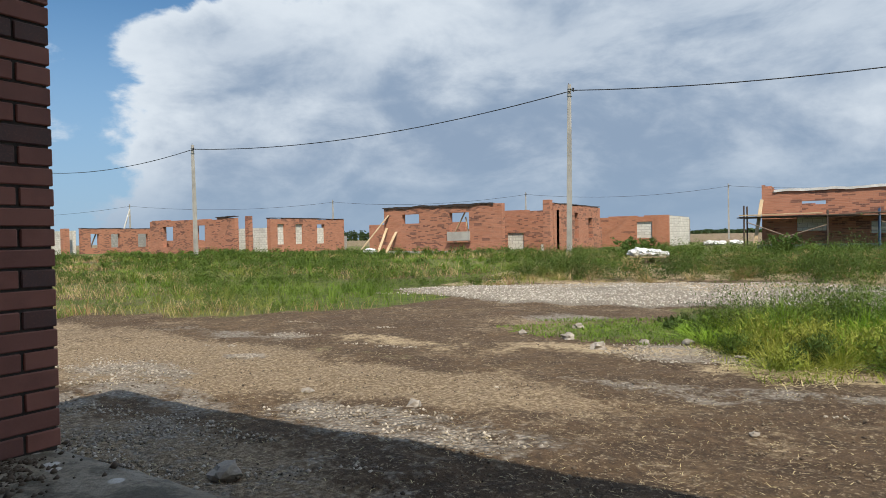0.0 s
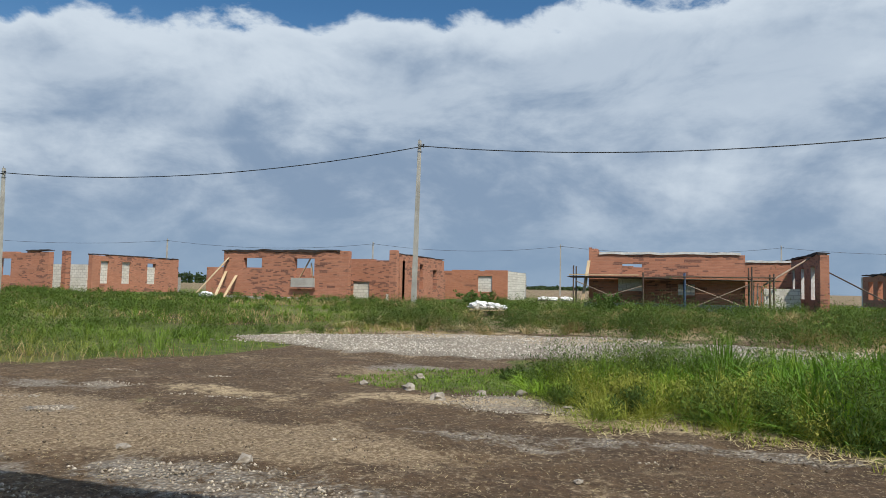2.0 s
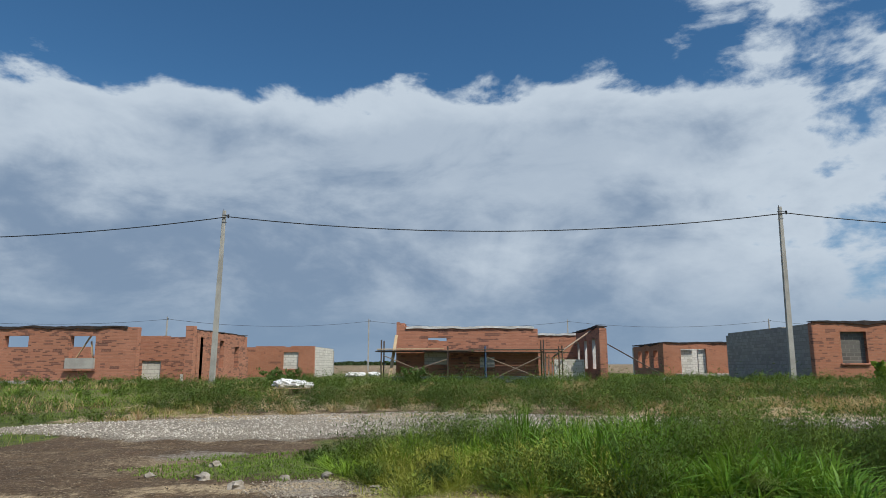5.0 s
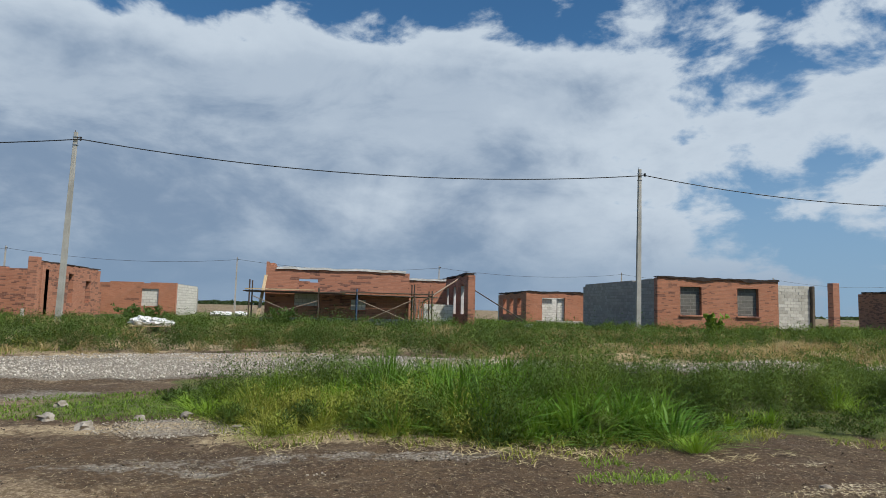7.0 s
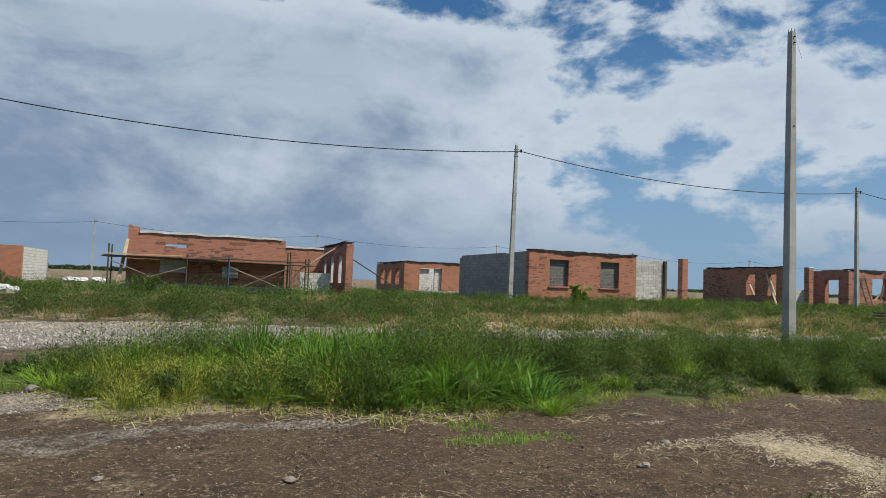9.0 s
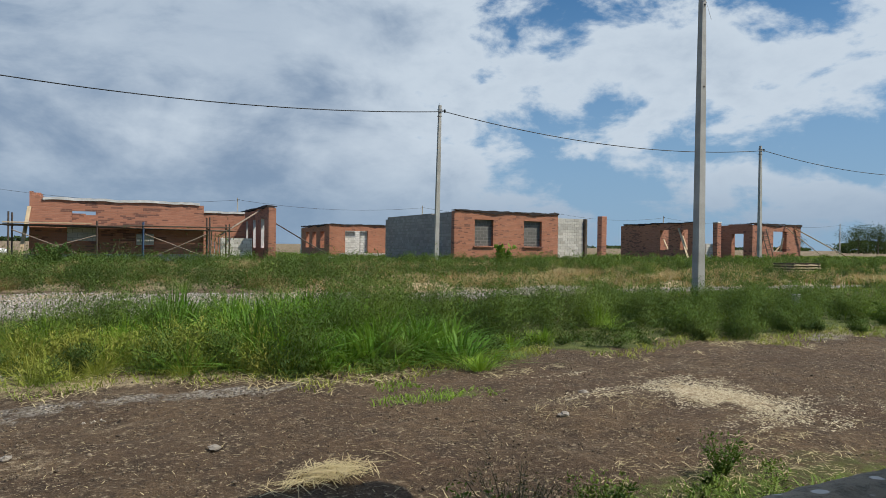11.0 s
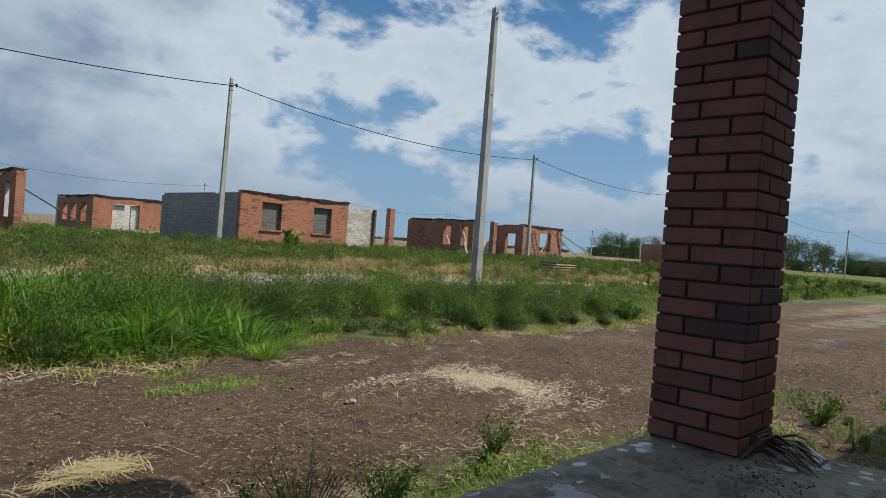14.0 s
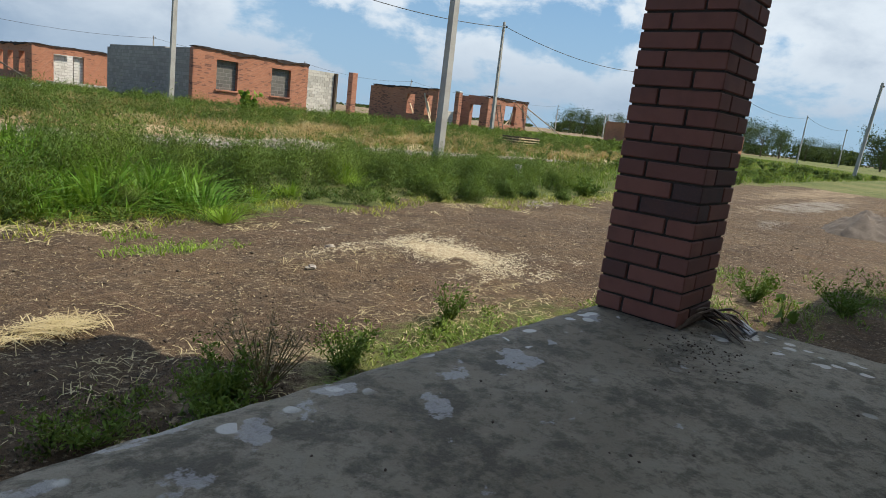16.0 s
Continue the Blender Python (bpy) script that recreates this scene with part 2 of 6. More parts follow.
def porch_concrete():
    """Grey screed: damp dark stains, smooth water films with painted sky sheen, pale flecks."""
    m, n, bsdf = material("porch concrete")
    co = n.add("TexCoord").outputs["Object"]
    a, b, c = n.noise(co, 1.3, 7.0, 0.62), n.noise(co, 5.5, 10.0, 0.75), n.noise(co, 70.0, 5.0, 0.65)
    col = n.mix(n.step(a, 0.4, 0.62), (0.225, 0.19, 0.138), (0.31, 0.27, 0.208))
    col = n.mix(n.step(b, 0.46, 0.60, 0.0, 0.85), col, (0.082, 0.069, 0.048))
    col = n.mix(n.step(n.noise(co, 20.0, 9.0, 0.75), 0.5, 0.62, 0.0, 0.65), col, (0.086, 0.073, 0.050))
    col = n.mix(n.step(c, 0.52, 0.70, 0.0, 0.55), col, (0.20, 0.175, 0.125))
    wet_sheen = n.add("Attribute")
    wet_sheen.attribute_name = "wet_sheen"
    film = n.math("MULTIPLY", n.step(n.math("ADD", n.math("MULTIPLY", wet_sheen.outputs["Fac"], 0.26), n.noise(co, 6.0, 8.0, 0.62)), 0.66, 0.70), n.step(c, 0.3, 0.5, 0.6, 1.0))
    # pale bluish tint puts the sky's reflection into the films' colour
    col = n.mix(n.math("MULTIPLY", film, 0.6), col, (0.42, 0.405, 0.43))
    a2 = n.add("Attribute")
    a2.attribute_name = "edge_fleck"
    flakes = n.add("TexVoronoi")
    n.link(co, flakes.inputs["Vector"])
    flakes.inputs["Scale"].default_value = 17.0
    pick = n.add("SeparateColor")
    n.link(flakes.outputs["Color"], pick.inputs[0])
    # small pale flecks, thickest near the right edge and part of the front
    sp = n.math("MULTIPLY", n.step(n.math("ADD", n.math("MULTIPLY", a2.outputs["Fac"], 0.6), pick.outputs[0]), 0.98, 1.02), n.step(flakes.outputs["Distance"], 0.55, 0.42))
    col = n.mix(sp, col, (0.62, 0.60, 0.57))
    n.link(col, bsdf.inputs["Base Color"])
    n.put(n.math("SUBTRACT", 0.75, n.math("MULTIPLY", film, 0.35)), bsdf.inputs["Roughness"])
    bump(n, bsdf, n.math("ADD", n.math("MULTIPLY", b, 0.8), n.math("MULTIPLY", c, 0.5)), 0.75, 0.02)
    return m


M_BRICK = near_brick()
M_MORTAR = plain("dark mortar", (0.05, 0.042, 0.038), (0.075, 0.065, 0.06), 6.0, 120.0, 0.95)
M_WALL = masonry("red brick masonry", (0.38, 0.155, 0.092), (0.47, 0.21, 0.13), (0.33, 0.18, 0.12), (0.11, 0.05, 0.04), 0.26, 0.075, 0.006, 0.09)
M_WALL_B = masonry("orange brick masonry", (0.40, 0.155, 0.085), (0.46, 0.20, 0.115), (0.33, 0.18, 0.12), (0.15, 0.065, 0.045), 0.26, 0.075, 0.006, 0.03)
M_BLOCK = masonry("grey cinder block", (0.28, 0.268, 0.245), (0.38, 0.362, 0.33), (0.23, 0.215, 0.195), (0.23, 0.22, 0.205), 0.4, 0.2, 0.012, 0.05)
M_PALEBLOCK = masonry("pale gas block", (0.55, 0.525, 0.47), (0.68, 0.655, 0.60), (0.36, 0.335, 0.30), (0.44, 0.41, 0.36), 0.4, 0.2, 0.014, 0.06)
# darker copy of the grey block: the window recess shade is in its colour
M_SHADEBLOCK = masonry("grey block in painted shade", (0.125, 0.118, 0.103), (0.175, 0.163, 0.145), (0.22, 0.205, 0.18), (0.09, 0.083, 0.073), 0.4, 0.2, 0.014, 0.05)
M_MORTAR_PALE = plain("grey joint mortar", (0.38, 0.355, 0.315), (0.47, 0.445, 0.395), 3.0, 40.0, 0.95)


def one_block():
    m, n, bsdf = material("pale gas block piece")
    co = n.add("TexCoord").outputs["Object"]
    rnd = n.add("ObjectInfo").outputs["Random"]
    col = n.mix(rnd, (0.38, 0.355, 0.305), (0.56, 0.53, 0.465))
    n.link(n.mix(n.step(n.noise(co, 14.0, 6.0), 0.45, 0.7, 0.0, 0.4), col, (0.33, 0.30, 0.25)), bsdf.inputs["Base Color"])
    bsdf.inputs["Roughness"].default_value = 0.9
    return m


M_ONEBLOCK = one_block()
M_CONCRETE = plain("concrete", (0.36, 0.34, 0.31), (0.46, 0.44, 0.40), 2.0, 50.0, 0.85)
M_POLE = plain("weathered pole concrete", (0.32, 0.31, 0.28), (0.46, 0.445, 0.41), 1.4, 60.0, 0.85, 0.3, 0.0, (0.24, 0.22, 0.19))
M_FELT = plain("roofing felt", (0.030, 0.022, 0.020), (0.055, 0.038, 0.033), 3.0, 50.0, 0.95)
M_FILM = plain("pale mortar bed", (0.55, 0.53, 0.50), (0.72, 0.71, 0.69), 2.0, 30.0, 0.7)
M_PINE = plain("raw pine", (0.50, 0.36, 0.21), (0.60, 0.46, 0.29), 2.0, 45.0, 0.7)
M_OLDWOOD = plain("dark old wood", (0.09, 0.065, 0.045), (0.15, 0.11, 0.075), 2.0, 45.0, 0.8)
M_RAIL = plain("weathered grey wood", (0.24, 0.18, 0.13), (0.34, 0.26, 0.19), 2.0, 45.0, 0.8)
M_STEEL = plain("rusty steel", (0.10, 0.075, 0.06), (0.16, 0.11, 0.085), 8.0, 60.0, 0.6, 0.2, 0.5)
M_BLUE = plain("blue painted steel", (0.05, 0.09, 0.17), (0.08, 0.13, 0.22), 6.0, 60.0, 0.5)
M_BAG = plain("white woven plastic", (0.70, 0.69, 0.68), (0.80, 0.80, 0.80), 5.0, 60.0, 0.5)
M_CABLE = plain("black cable", (0.015, 0.015, 0.016), (0.025, 0.025, 0.026), 4.0, 60.0, 0.5, 0.05)
M_IRON = plain("galvanised iron", (0.35, 0.35, 0.35), (0.45, 0.45, 0.45), 6.0, 60.0, 0.45, 0.1, 0.8)
M_STONE = plain("limestone rubble", (0.26, 0.225, 0.185), (0.38, 0.34, 0.29), 6.0, 60.0, 0.9)
M_SOIL = soil()
M_SLAB = porch_concrete()
M_WEED = leafage("weed leaves", (0.070, 0.125, 0.028), (0.115, 0.185, 0.036), (0.175, 0.245, 0.045), 0.55, 0.8)
M_BUSH = leafage("bushy weed leaves", (0.050, 0.092, 0.024), (0.080, 0.130, 0.032), (0.135, 0.185, 0.045), 0.6, 0.5)
M_GRASS = leafage("grass blades", (0.17, 0.29, 0.028), (0.27, 0.40, 0.05), (0.12, 0.215, 0.026), 0.45, 0.9)
M_REED = leafage("broad grass blades", (0.085, 0.185, 0.022), (0.14, 0.27, 0.034), (0.19, 0.32, 0.04), 0.45, 0.9)
M_PORCH = leafage("short porch grass", (0.11, 0.185, 0.034), (0.19, 0.265, 0.055), (0.25, 0.25, 0.08), 0.55, 2.5)
M_TWIG = leafage("dried weed twigs", (0.25, 0.19, 0.115), (0.36, 0.28, 0.17), (0.20, 0.17, 0.08), 0.8, 4.0)
M_YELLOW = leafage("yellowing grass", (0.27, 0.31, 0.045), (0.38, 0.37, 0.09), (0.18, 0.27, 0.035), 0.55, 1.1)
M_DRY = leafage("dry grass", (0.38, 0.28, 0.14), (0.52, 0.41, 0.22), (0.33, 0.19, 0.10), 0.7, 0.7)
M_STRAW = leafage("straw", (0.52, 0.42, 0.23), (0.66, 0.55, 0.33), (0.40, 0.30, 0.16), 0.6, 3.0)
M_CHAFF = leafage("pale chaff", (0.66, 0.55, 0.38), (0.76, 0.66, 0.48), (0.50, 0.39, 0.25), 0.7, 4.0)
M_FIELD = leafage("field herbs", (0.115, 0.20, 0.028), (0.19, 0.275, 0.044), (0.31, 0.285, 0.085), 0.55, 0.22)
M_TREE = leafage("tree leaves", (0.030, 0.052, 0.024), (0.050, 0.078, 0.034), (0.042, 0.066, 0.032), 0.7, 0.05)
M_BARK = plain("bark", (0.08, 0.06, 0.045), (0.13, 0.10, 0.075), 5.0, 40.0, 0.95)
M_ROOF = plain("brown metal roofing", (0.13, 0.06, 0.045), (0.16, 0.08, 0.06), 3.0, 30.0, 0.45)
M_SOFFIT = plain("soffit boards whitened to bounce light", (0.66, 0.63, 0.58), (0.74, 0.71, 0.67), 3.0, 40.0, 0.7)


# ---- mesh helpers ----
def mesh_of(name, verts, faces, mat=None, smooth=False):
    me = bpy.data.meshes.new(name)
    me.from_pydata([tuple(v) for v in verts], [], [tuple(f) for f in faces])
    if mat:
        me.materials.append(mat)
    if smooth:
        me.polygons.foreach_set("use_smooth", np.ones(len(me.polygons), bool))
    return me


def mesh_arrays(name, verts, faces, mat):
    """A mesh from arrays of corners and of faces with the same count of corners."""
    me = bpy.data.meshes.new(name)
    k = faces.shape[1]
    me.vertices.add(len(verts))
    me.vertices.foreach_set("co", np.ascontiguousarray(verts, np.float32).ravel())
    me.loops.add(faces.size)
    me.loops.foreach_set("vertex_index", np.ascontiguousarray(faces, np.int32).ravel())
    me.polygons.add(len(faces))
    me.polygons.foreach_set("loop_start", np.arange(0, faces.size, k, dtype=np.int32))
    me.update(calc_edges=True)
    me.materials.append(mat)
    return me


def part(name, bm, mat, parent, label=""):
    me = bpy.data.meshes.new(name)
    bm.to_mesh(me)
    bm.free()
    me.materials.append(mat)
    ob = new(name, me)
    ob.parent = parent
    return tagged(ob, label)


def thing(name, label, category, group="", at=(0, 0, 0), rz=0.0, kind=""):
    ob = tagged(new(name), label, category, group, kind)
    ob.matrix_basis = pose(*at, 0, 0, rz)
    return ob


def add_box(bm, lo, hi, bevel=0.0, turn=None):
    r = bmesh.ops.create_cube(bm, size=1.0)
    lo, hi = Vector(lo), Vector(hi)
    m = Matrix.Translation((lo + hi) / 2) @ Matrix.Diagonal((*(hi - lo), 1))
    bmesh.ops.transform(bm, matrix=(turn @ m) if turn else m, verts=r["verts"])
    if bevel:
        edges = {e for v in r["verts"] for e in v.link_edges}
        bmesh.ops.bevel(bm, geom=list(edges), offset=bevel, segments=1, affect="EDGES")
    return bm


def box(lo, hi, bevel=0.0):
    return add_box(bmesh.new(), lo, hi, bevel)


def beam(a, b, w, h):
    """A board or bar with a square section from a to b."""
    a, b = Vector(a), Vector(b)
    bm = bmesh.new()
    q = (b - a).to_track_quat("Z", "Y").to_matrix().to_4x4()
    add_box(bm, (-w / 2, -h / 2, 0), (w / 2, h / 2, (b - a).length), min(w, h) * 0.12, Matrix.Translation(a) @ q)
    return bm


def tube(a, b, r, r2=None, sides=8):
    a, b = Vector(a), Vector(b)
    bm = bmesh.new()
    q = (b - a).to_track_quat("Z", "Y").to_matrix().to_4x4()
    bmesh.ops.create_cone(bm, cap_ends=True, segments=sides, radius1=r, radius2=r if r2 is None else r2, depth=(b - a).length,
                          matrix=Matrix.Translation((a + b) / 2) @ q)
    return bm


def rise(x, y):
    """The height of the ground."""
    x, y = np.asarray(x, float), np.asarray(y, float)
    s = np.clip((y - 12.0) / 13.0, 0, 1)
    z = 0.33 * s * s * (3 - 2 * s)
    near = np.clip(1 - np.hypot(x, y) / 60.0, 0, 1)
    z = z + 0.05 * gravel_at(x, y) + 0.24 * blob(x, y, 9.3, 12.2, 1.3, 1.3) + 0.03 * blob(x, y, 3.4, 4.0, 0.7, 0.25, 12)
    z = z + near * (0.020 * np.sin(1.7 * x + 0.6 * y) * np.sin(0.9 * y - 0.4 * x) + 0.012 * np.sin(4.1 * x + 1.3) * np.sin(3.7 * y))
    return z


# ---- ground ----
def spread(lo, hi, step, far, growth):
    """Grid lines: even between lo and hi, then ever wider out to far."""
    mid = list(np.arange(lo, hi + 1e-6, step))
    up, down, s = [], [], step
    while (up[-1] if up else hi) < far:
        s *= growth
        up.append((up[-1] if up else hi) + s)
    s = step
    while (down[-1] if down else lo) > -far:
        s *= growth
        down.append((down[-1] if down else lo) - s)
    return np.array(down[::-1] + mid + up)


def blob(x, y, cx, cy, rx, ry, turn=0.0):
    """About 1 inside an ellipse, falling to 0 outside it."""
    c, s = math.cos(radians(turn)), math.sin(radians(turn))
    px, py = (x - cx) * c + (y - cy) * s, -(x - cx) * s + (y - cy) * c
    return np.clip(1.5 - np.sqrt((px / rx) ** 2 + (py / ry) ** 2), 0, 1)


def ripple(x, y, k=1.0):
    g = np.random.default_rng(77)
    s = 0.0
    for f in (0.7, 1.1, 1.7, 2.3, 3.1, 4.3):
        a, ph = g.uniform(0, 6.28), g.uniform(0, 6.28)
        s = s + np.sin(f * k * (x * math.cos(a) + y * math.sin(a)) * 1.6 + ph + 1.2 * np.sin(0.6 * k * (y - x))) / f ** 0.5
    return s * 0.55


FRONT_X = [-90, -40, -20, -11.7, -8.9, -7.3, -6.6, -5.0, -3.2, -2.1, -0.7, 0.5, 2.5, 4.6, 6.6, 9.0, 12.0, 18.0, 30.0, 90.0]
FRONT_Y = [2.0, 3.0, 5.0, 6.2, 7.4, 9.0, 15.6, 16.0, 15.6, 8.6, 6.7, 6.4, 5.75, 6.2, 6.3, 6.1, 6.3, 7.0, 7.5, 9.0]


def front(x):
    """Where the weeds begin, across the yard."""
    return np.interp(x, FRONT_X, FRONT_Y) + 0.20 * np.sin(2.9 * x + 0.5) + 0.14 * np.sin(6.7 * x + 1.0) + 0.09 * np.sin(14.9 * x)


def gravel_at(x, y):
    """The pale gravel strip that runs beside the road."""
    mid = np.interp(x, [-9, -5, -1, 4, 7, 9, 11, 13, 24], [12.9, 13.1, 13.9, 13.8, 14.0, 13.3, 13.6, 14.0, 13.5])
    half = np.interp(x, [-9.5, -8.0, -5, -1, 3, 6.5, 9, 11, 13, 20, 26], [0.0, 0.9, 2.3, 2.3, 1.5, 0.9, 1.6, 1.4, 0.6, 0.5, 0.0])
    return np.clip((half - np.abs(y - mid)) / 0.5 + 0.5, 0, 1)


def build_ground():
    xs, ys = spread(-13.0, 14.0, 0.16, 3000.0, 1.07), spread(-2.0, 15.0, 0.16, 3000.0, 1.07)
    gx, gy = np.meshgrid(xs, ys)
    rng = np.random.default_rng(3)
    near = np.clip(1.2 - np.hypot(gx, gy) / 18.0, 0, 1)
    gz = rise(gx, gy) + rng.normal(0, 0.011, gx.shape) * near
    verts = np.stack([gx, gy, gz], -1).reshape(-1, 3)
    h, w = gx.shape
    i = np.arange(h * w).reshape(h, w)
    faces = np.stack([i[:-1, :-1], i[:-1, 1:], i[1:, 1:], i[1:, :-1]], -1).reshape(-1, 4)
    me = mesh_arrays("ground", verts, faces, M_SOIL)
    me.polygons.foreach_set("use_smooth", np.ones(len(faces), bool))
    x, y = verts[:, 0], verts[:, 1]
    gravel = gravel_at(x, y) * 1.0
    for cx, cy, rx, ry, k in ((-1.45, 6.95, 0.75, 0.4, 1.0), (-6.1, 3.8, 0.9, 0.45, 0.6), (-5.6, 4.9, 0.35, 0.2, 0.7), (-6.4, 6.3, 0.4, 0.25, 0.7), (-2.7, 3.5, 1.6, 0.4, 0.62),
                              (-2.2, 2.6, 0.9, 0.5, 0.45), (-4.2, 2.4, 1.9, 0.9, 0.42), (-6.0, 2.6, 1.2, 0.5, 0.6), (-7.5, 6.0, 1.6, 0.4, 0.5), (-3.6, 9.4, 0.8, 0.5, 0.6), (0.2, 5.6, 2.2, 0.2, 0.55), (-1.2, 5.3, 1.2, 0.25, 0.5), (9.8, 5.9, 1.8, 0.35, 0.5), (-4.9, 3.3, 1.5, 0.35, 0.6), (13.0, 3.2, 1.7, 0.35, 0.45), (20, 4, 5, 0.7, 0.6)):
        gravel = np.maximum(gravel, k * blob(x, y, cx, cy, rx, ry))
    # the patch at (-3.6, 2.0) is paler to lighten the roof's shadow there
    pale = np.maximum.reduce([np.clip(0.34 - 0.10 * (x + 0.5), 0, 0.34) * (y < 14), 0.9 * blob(x, y, -6.3, 4.3, 2.8, 1.3), 0.75 * blob(x, y, -3.4, 4.6, 2.4, 0.7), 0.6 * blob(x, y, -9.5, 5.0, 3.5, 1.0), 0.55 * blob(x, y, -3.0, 8.5, 2.5, 1.0), 0.5 * blob(x, y, 21, 4.2, 9, 0.8), 0.85 * blob(x, y, -3.6, 2.0, 2.6, 0.9), 0.55 * blob(x, y, 32, 5.5, 16, 1.2)])
    straw = np.maximum.reduce([0.58 * blob(x, y, 4.68, 3.85, 0.38, 0.74, -7), 0.30 * blob(x, y, 3.4, 4.1, 0.4, 0.04, 8), 0.6 * blob(x, y, -2.4, 6.9, 1.3, 0.4), 0.5 * blob(x, y, -4.6, 6.4, 1.5, 0.4), 0.6 * blob(x, y, 0.2, 6.4, 2.0, 0.3), 0.5 * blob(x, y, 1.9, 2.3, 1.0, 0.4), 0.55 * blob(x, y, 5.8, 1.6, 0.6, 0.3)])
    dry = np.clip((y - 13.6) / 0.8, 0, 1) * np.clip((25 - y) / 5, 0, 1) * (x > -9) * (x < 45)
    straw = np.maximum(straw, dry * np.clip(0.66 - 0.22 * ripple(x, y, 0.45), 0, 0.85))
    inside = np.clip((y - front(x)) / 0.8 + 0.45, 0, 1)
    green = inside * np.clip(1.15 - 1.4 * gravel_at(x, y), 0, 1) * (1 - 0.6 * dry) * np.clip(0.72 + 0.3 * ripple(x, y, 0.5), 0.35, 1)
    green = np.maximum.reduce([green, 0.8 * blob(x, y, -2.2, 8.4, 1.3, 0.9), 0.65 * blob(x, y, 2.45, 4.75, 0.5, 0.18), 0.6 * blob(x, y, 3.0, 2.2, 1.8, 0.5), 0.35 * blob(x, y, 6.0, 1.2, 1.2, 0.9), 0.35 * blob(x, y, -4.6, 5.6, 1.6, 0.35), np.where(x > 32, 0.7, 0.0), np.where(x < -45, 0.9, 0.0)])
    far_field = np.clip((y - 62) / 10, 0, 1)
    for key, values in (("gravel", gravel), ("pale", np.maximum(pale, 0.55 * far_field)), ("straw", straw), ("green", green * (1 - 0.55 * far_field))):
        a = me.attributes.new(key, "FLOAT", "POINT")
        a.data.foreach_set("value", np.ascontiguousarray(values, np.float32))
    tagged(new("ground", me), "trodden brown soil with gravel, straw and green edges", "ground", kind="structure")


build_ground()


# ---- the porch that the camera stands on ----
SLAB_Z = EYE_Z - 0.758
PX0, PX1, PY1 = -2.91, 3.03, 1.33
PORCH_TOP = 3.15


WET_SHEEN = ((0.55, 1.30, 0.30, 0.05, 0.9), (1.74, 1.10, 0.13, 0.07, 1.0), (2.02, 1.14, 0.06, 0.03, 1.0), (1.27, 1.05, 0.13, 0.06, 1.0), (0.92, 1.20, 0.30, 0.06, 0.8), (1.5, 1.14, 0.10, 0.04, 0.8), (1.45, 0.75, 0.2, 0.1, 0.3), (2.45, 1.2, 0.1, 0.03, 0.8))


def build_porch_slab():
    rng = np.random.default_rng(5)
    xs, ys = np.linspace(PX0 - 0.12, PX1, 120), np.linspace(-1.05, PY1, 48)
    verts, faces = [], []
    edge = lambda x: 0.010 * math.sin(0.9 * x) + 0.003 * math.sin(9.0 * x + 1) + 0.005 * math.sin(31 * x) * math.sin(7 * x)
    edge_fleck, wet_sheen = [], []
    for y in ys:
        for x in xs:
            fy = (y + 1.05) / (PY1 + 1.05)
            verts.append((x + (0.02 * math.sin(5 * y) if x > PX1 - 0.05 else 0), y + edge(x) * fy ** 6, SLAB_Z + rng.normal(0, 0.0016) - 0.02 * max(0, fy - 0.97) / 0.03))
            near_edge = max(0.0, 1 - abs(x - PX1 + 0.16) / 0.22) * (y < 0.75) + max(0.0, 1 - abs(y - PY1 + 0.1) / 0.10) * (0.7 if 1.9 < x < 2.6 else 0.1)
            wet_sheen.append(float(max(k * blob(x, y, cx, cy, rx, ry, 20) for cx, cy, rx, ry, k in WET_SHEEN)))
            edge_fleck.append(min(1.0, near_edge))
    w, h = len(xs), len(ys)
    for j in range(h - 1):
        for i in range(w - 1):
            faces.append((j * w + i, j * w + i + 1, (j + 1) * w + i + 1, (j + 1) * w + i))
    ring = [(h - 1) * w + i for i in range(w)][::-1] + [j * w for j in range(h - 2, -1, -1)] + list(range(1, w)) + [j * w + w - 1 for j in range(1, h - 1)]
    base = len(verts)
    for k in ring:
        x, y, z = verts[k]
        verts.append((x, y, -0.15))
        edge_fleck.append(0.0), wet_sheen.append(0.0)
    m = len(ring)
    for k in range(m):
        faces.append((ring[k], ring[(k + 1) % m], base + (k + 1) % m, base + k))
    me = mesh_of("porch_slab", verts, faces, M_SLAB)
    a = me.attributes.new("edge_fleck", "FLOAT", "POINT")
    a.data.foreach_set("value", np.array(edge_fleck, np.float32))
    a = me.attributes.new("wet_sheen", "FLOAT", "POINT")
    a.data.foreach_set("value", np.array(wet_sheen, np.float32))
    tagged(new("porch_slab", me), "stained grey concrete porch floor with damp patches and painted sky sheen", "floor", kind="structure")


build_porch_slab()


def brick_mesh():
    bm = box((-0.125, -0.06, 0.0), (0.125, 0.06, 0.065), 0.004)
    me = bpy.data.meshes.new("brick")
    bm.to_mesh(me)
    bm.free()
    me.materials.append(M_BRICK)
    return me


BRICK = brick_mesh()


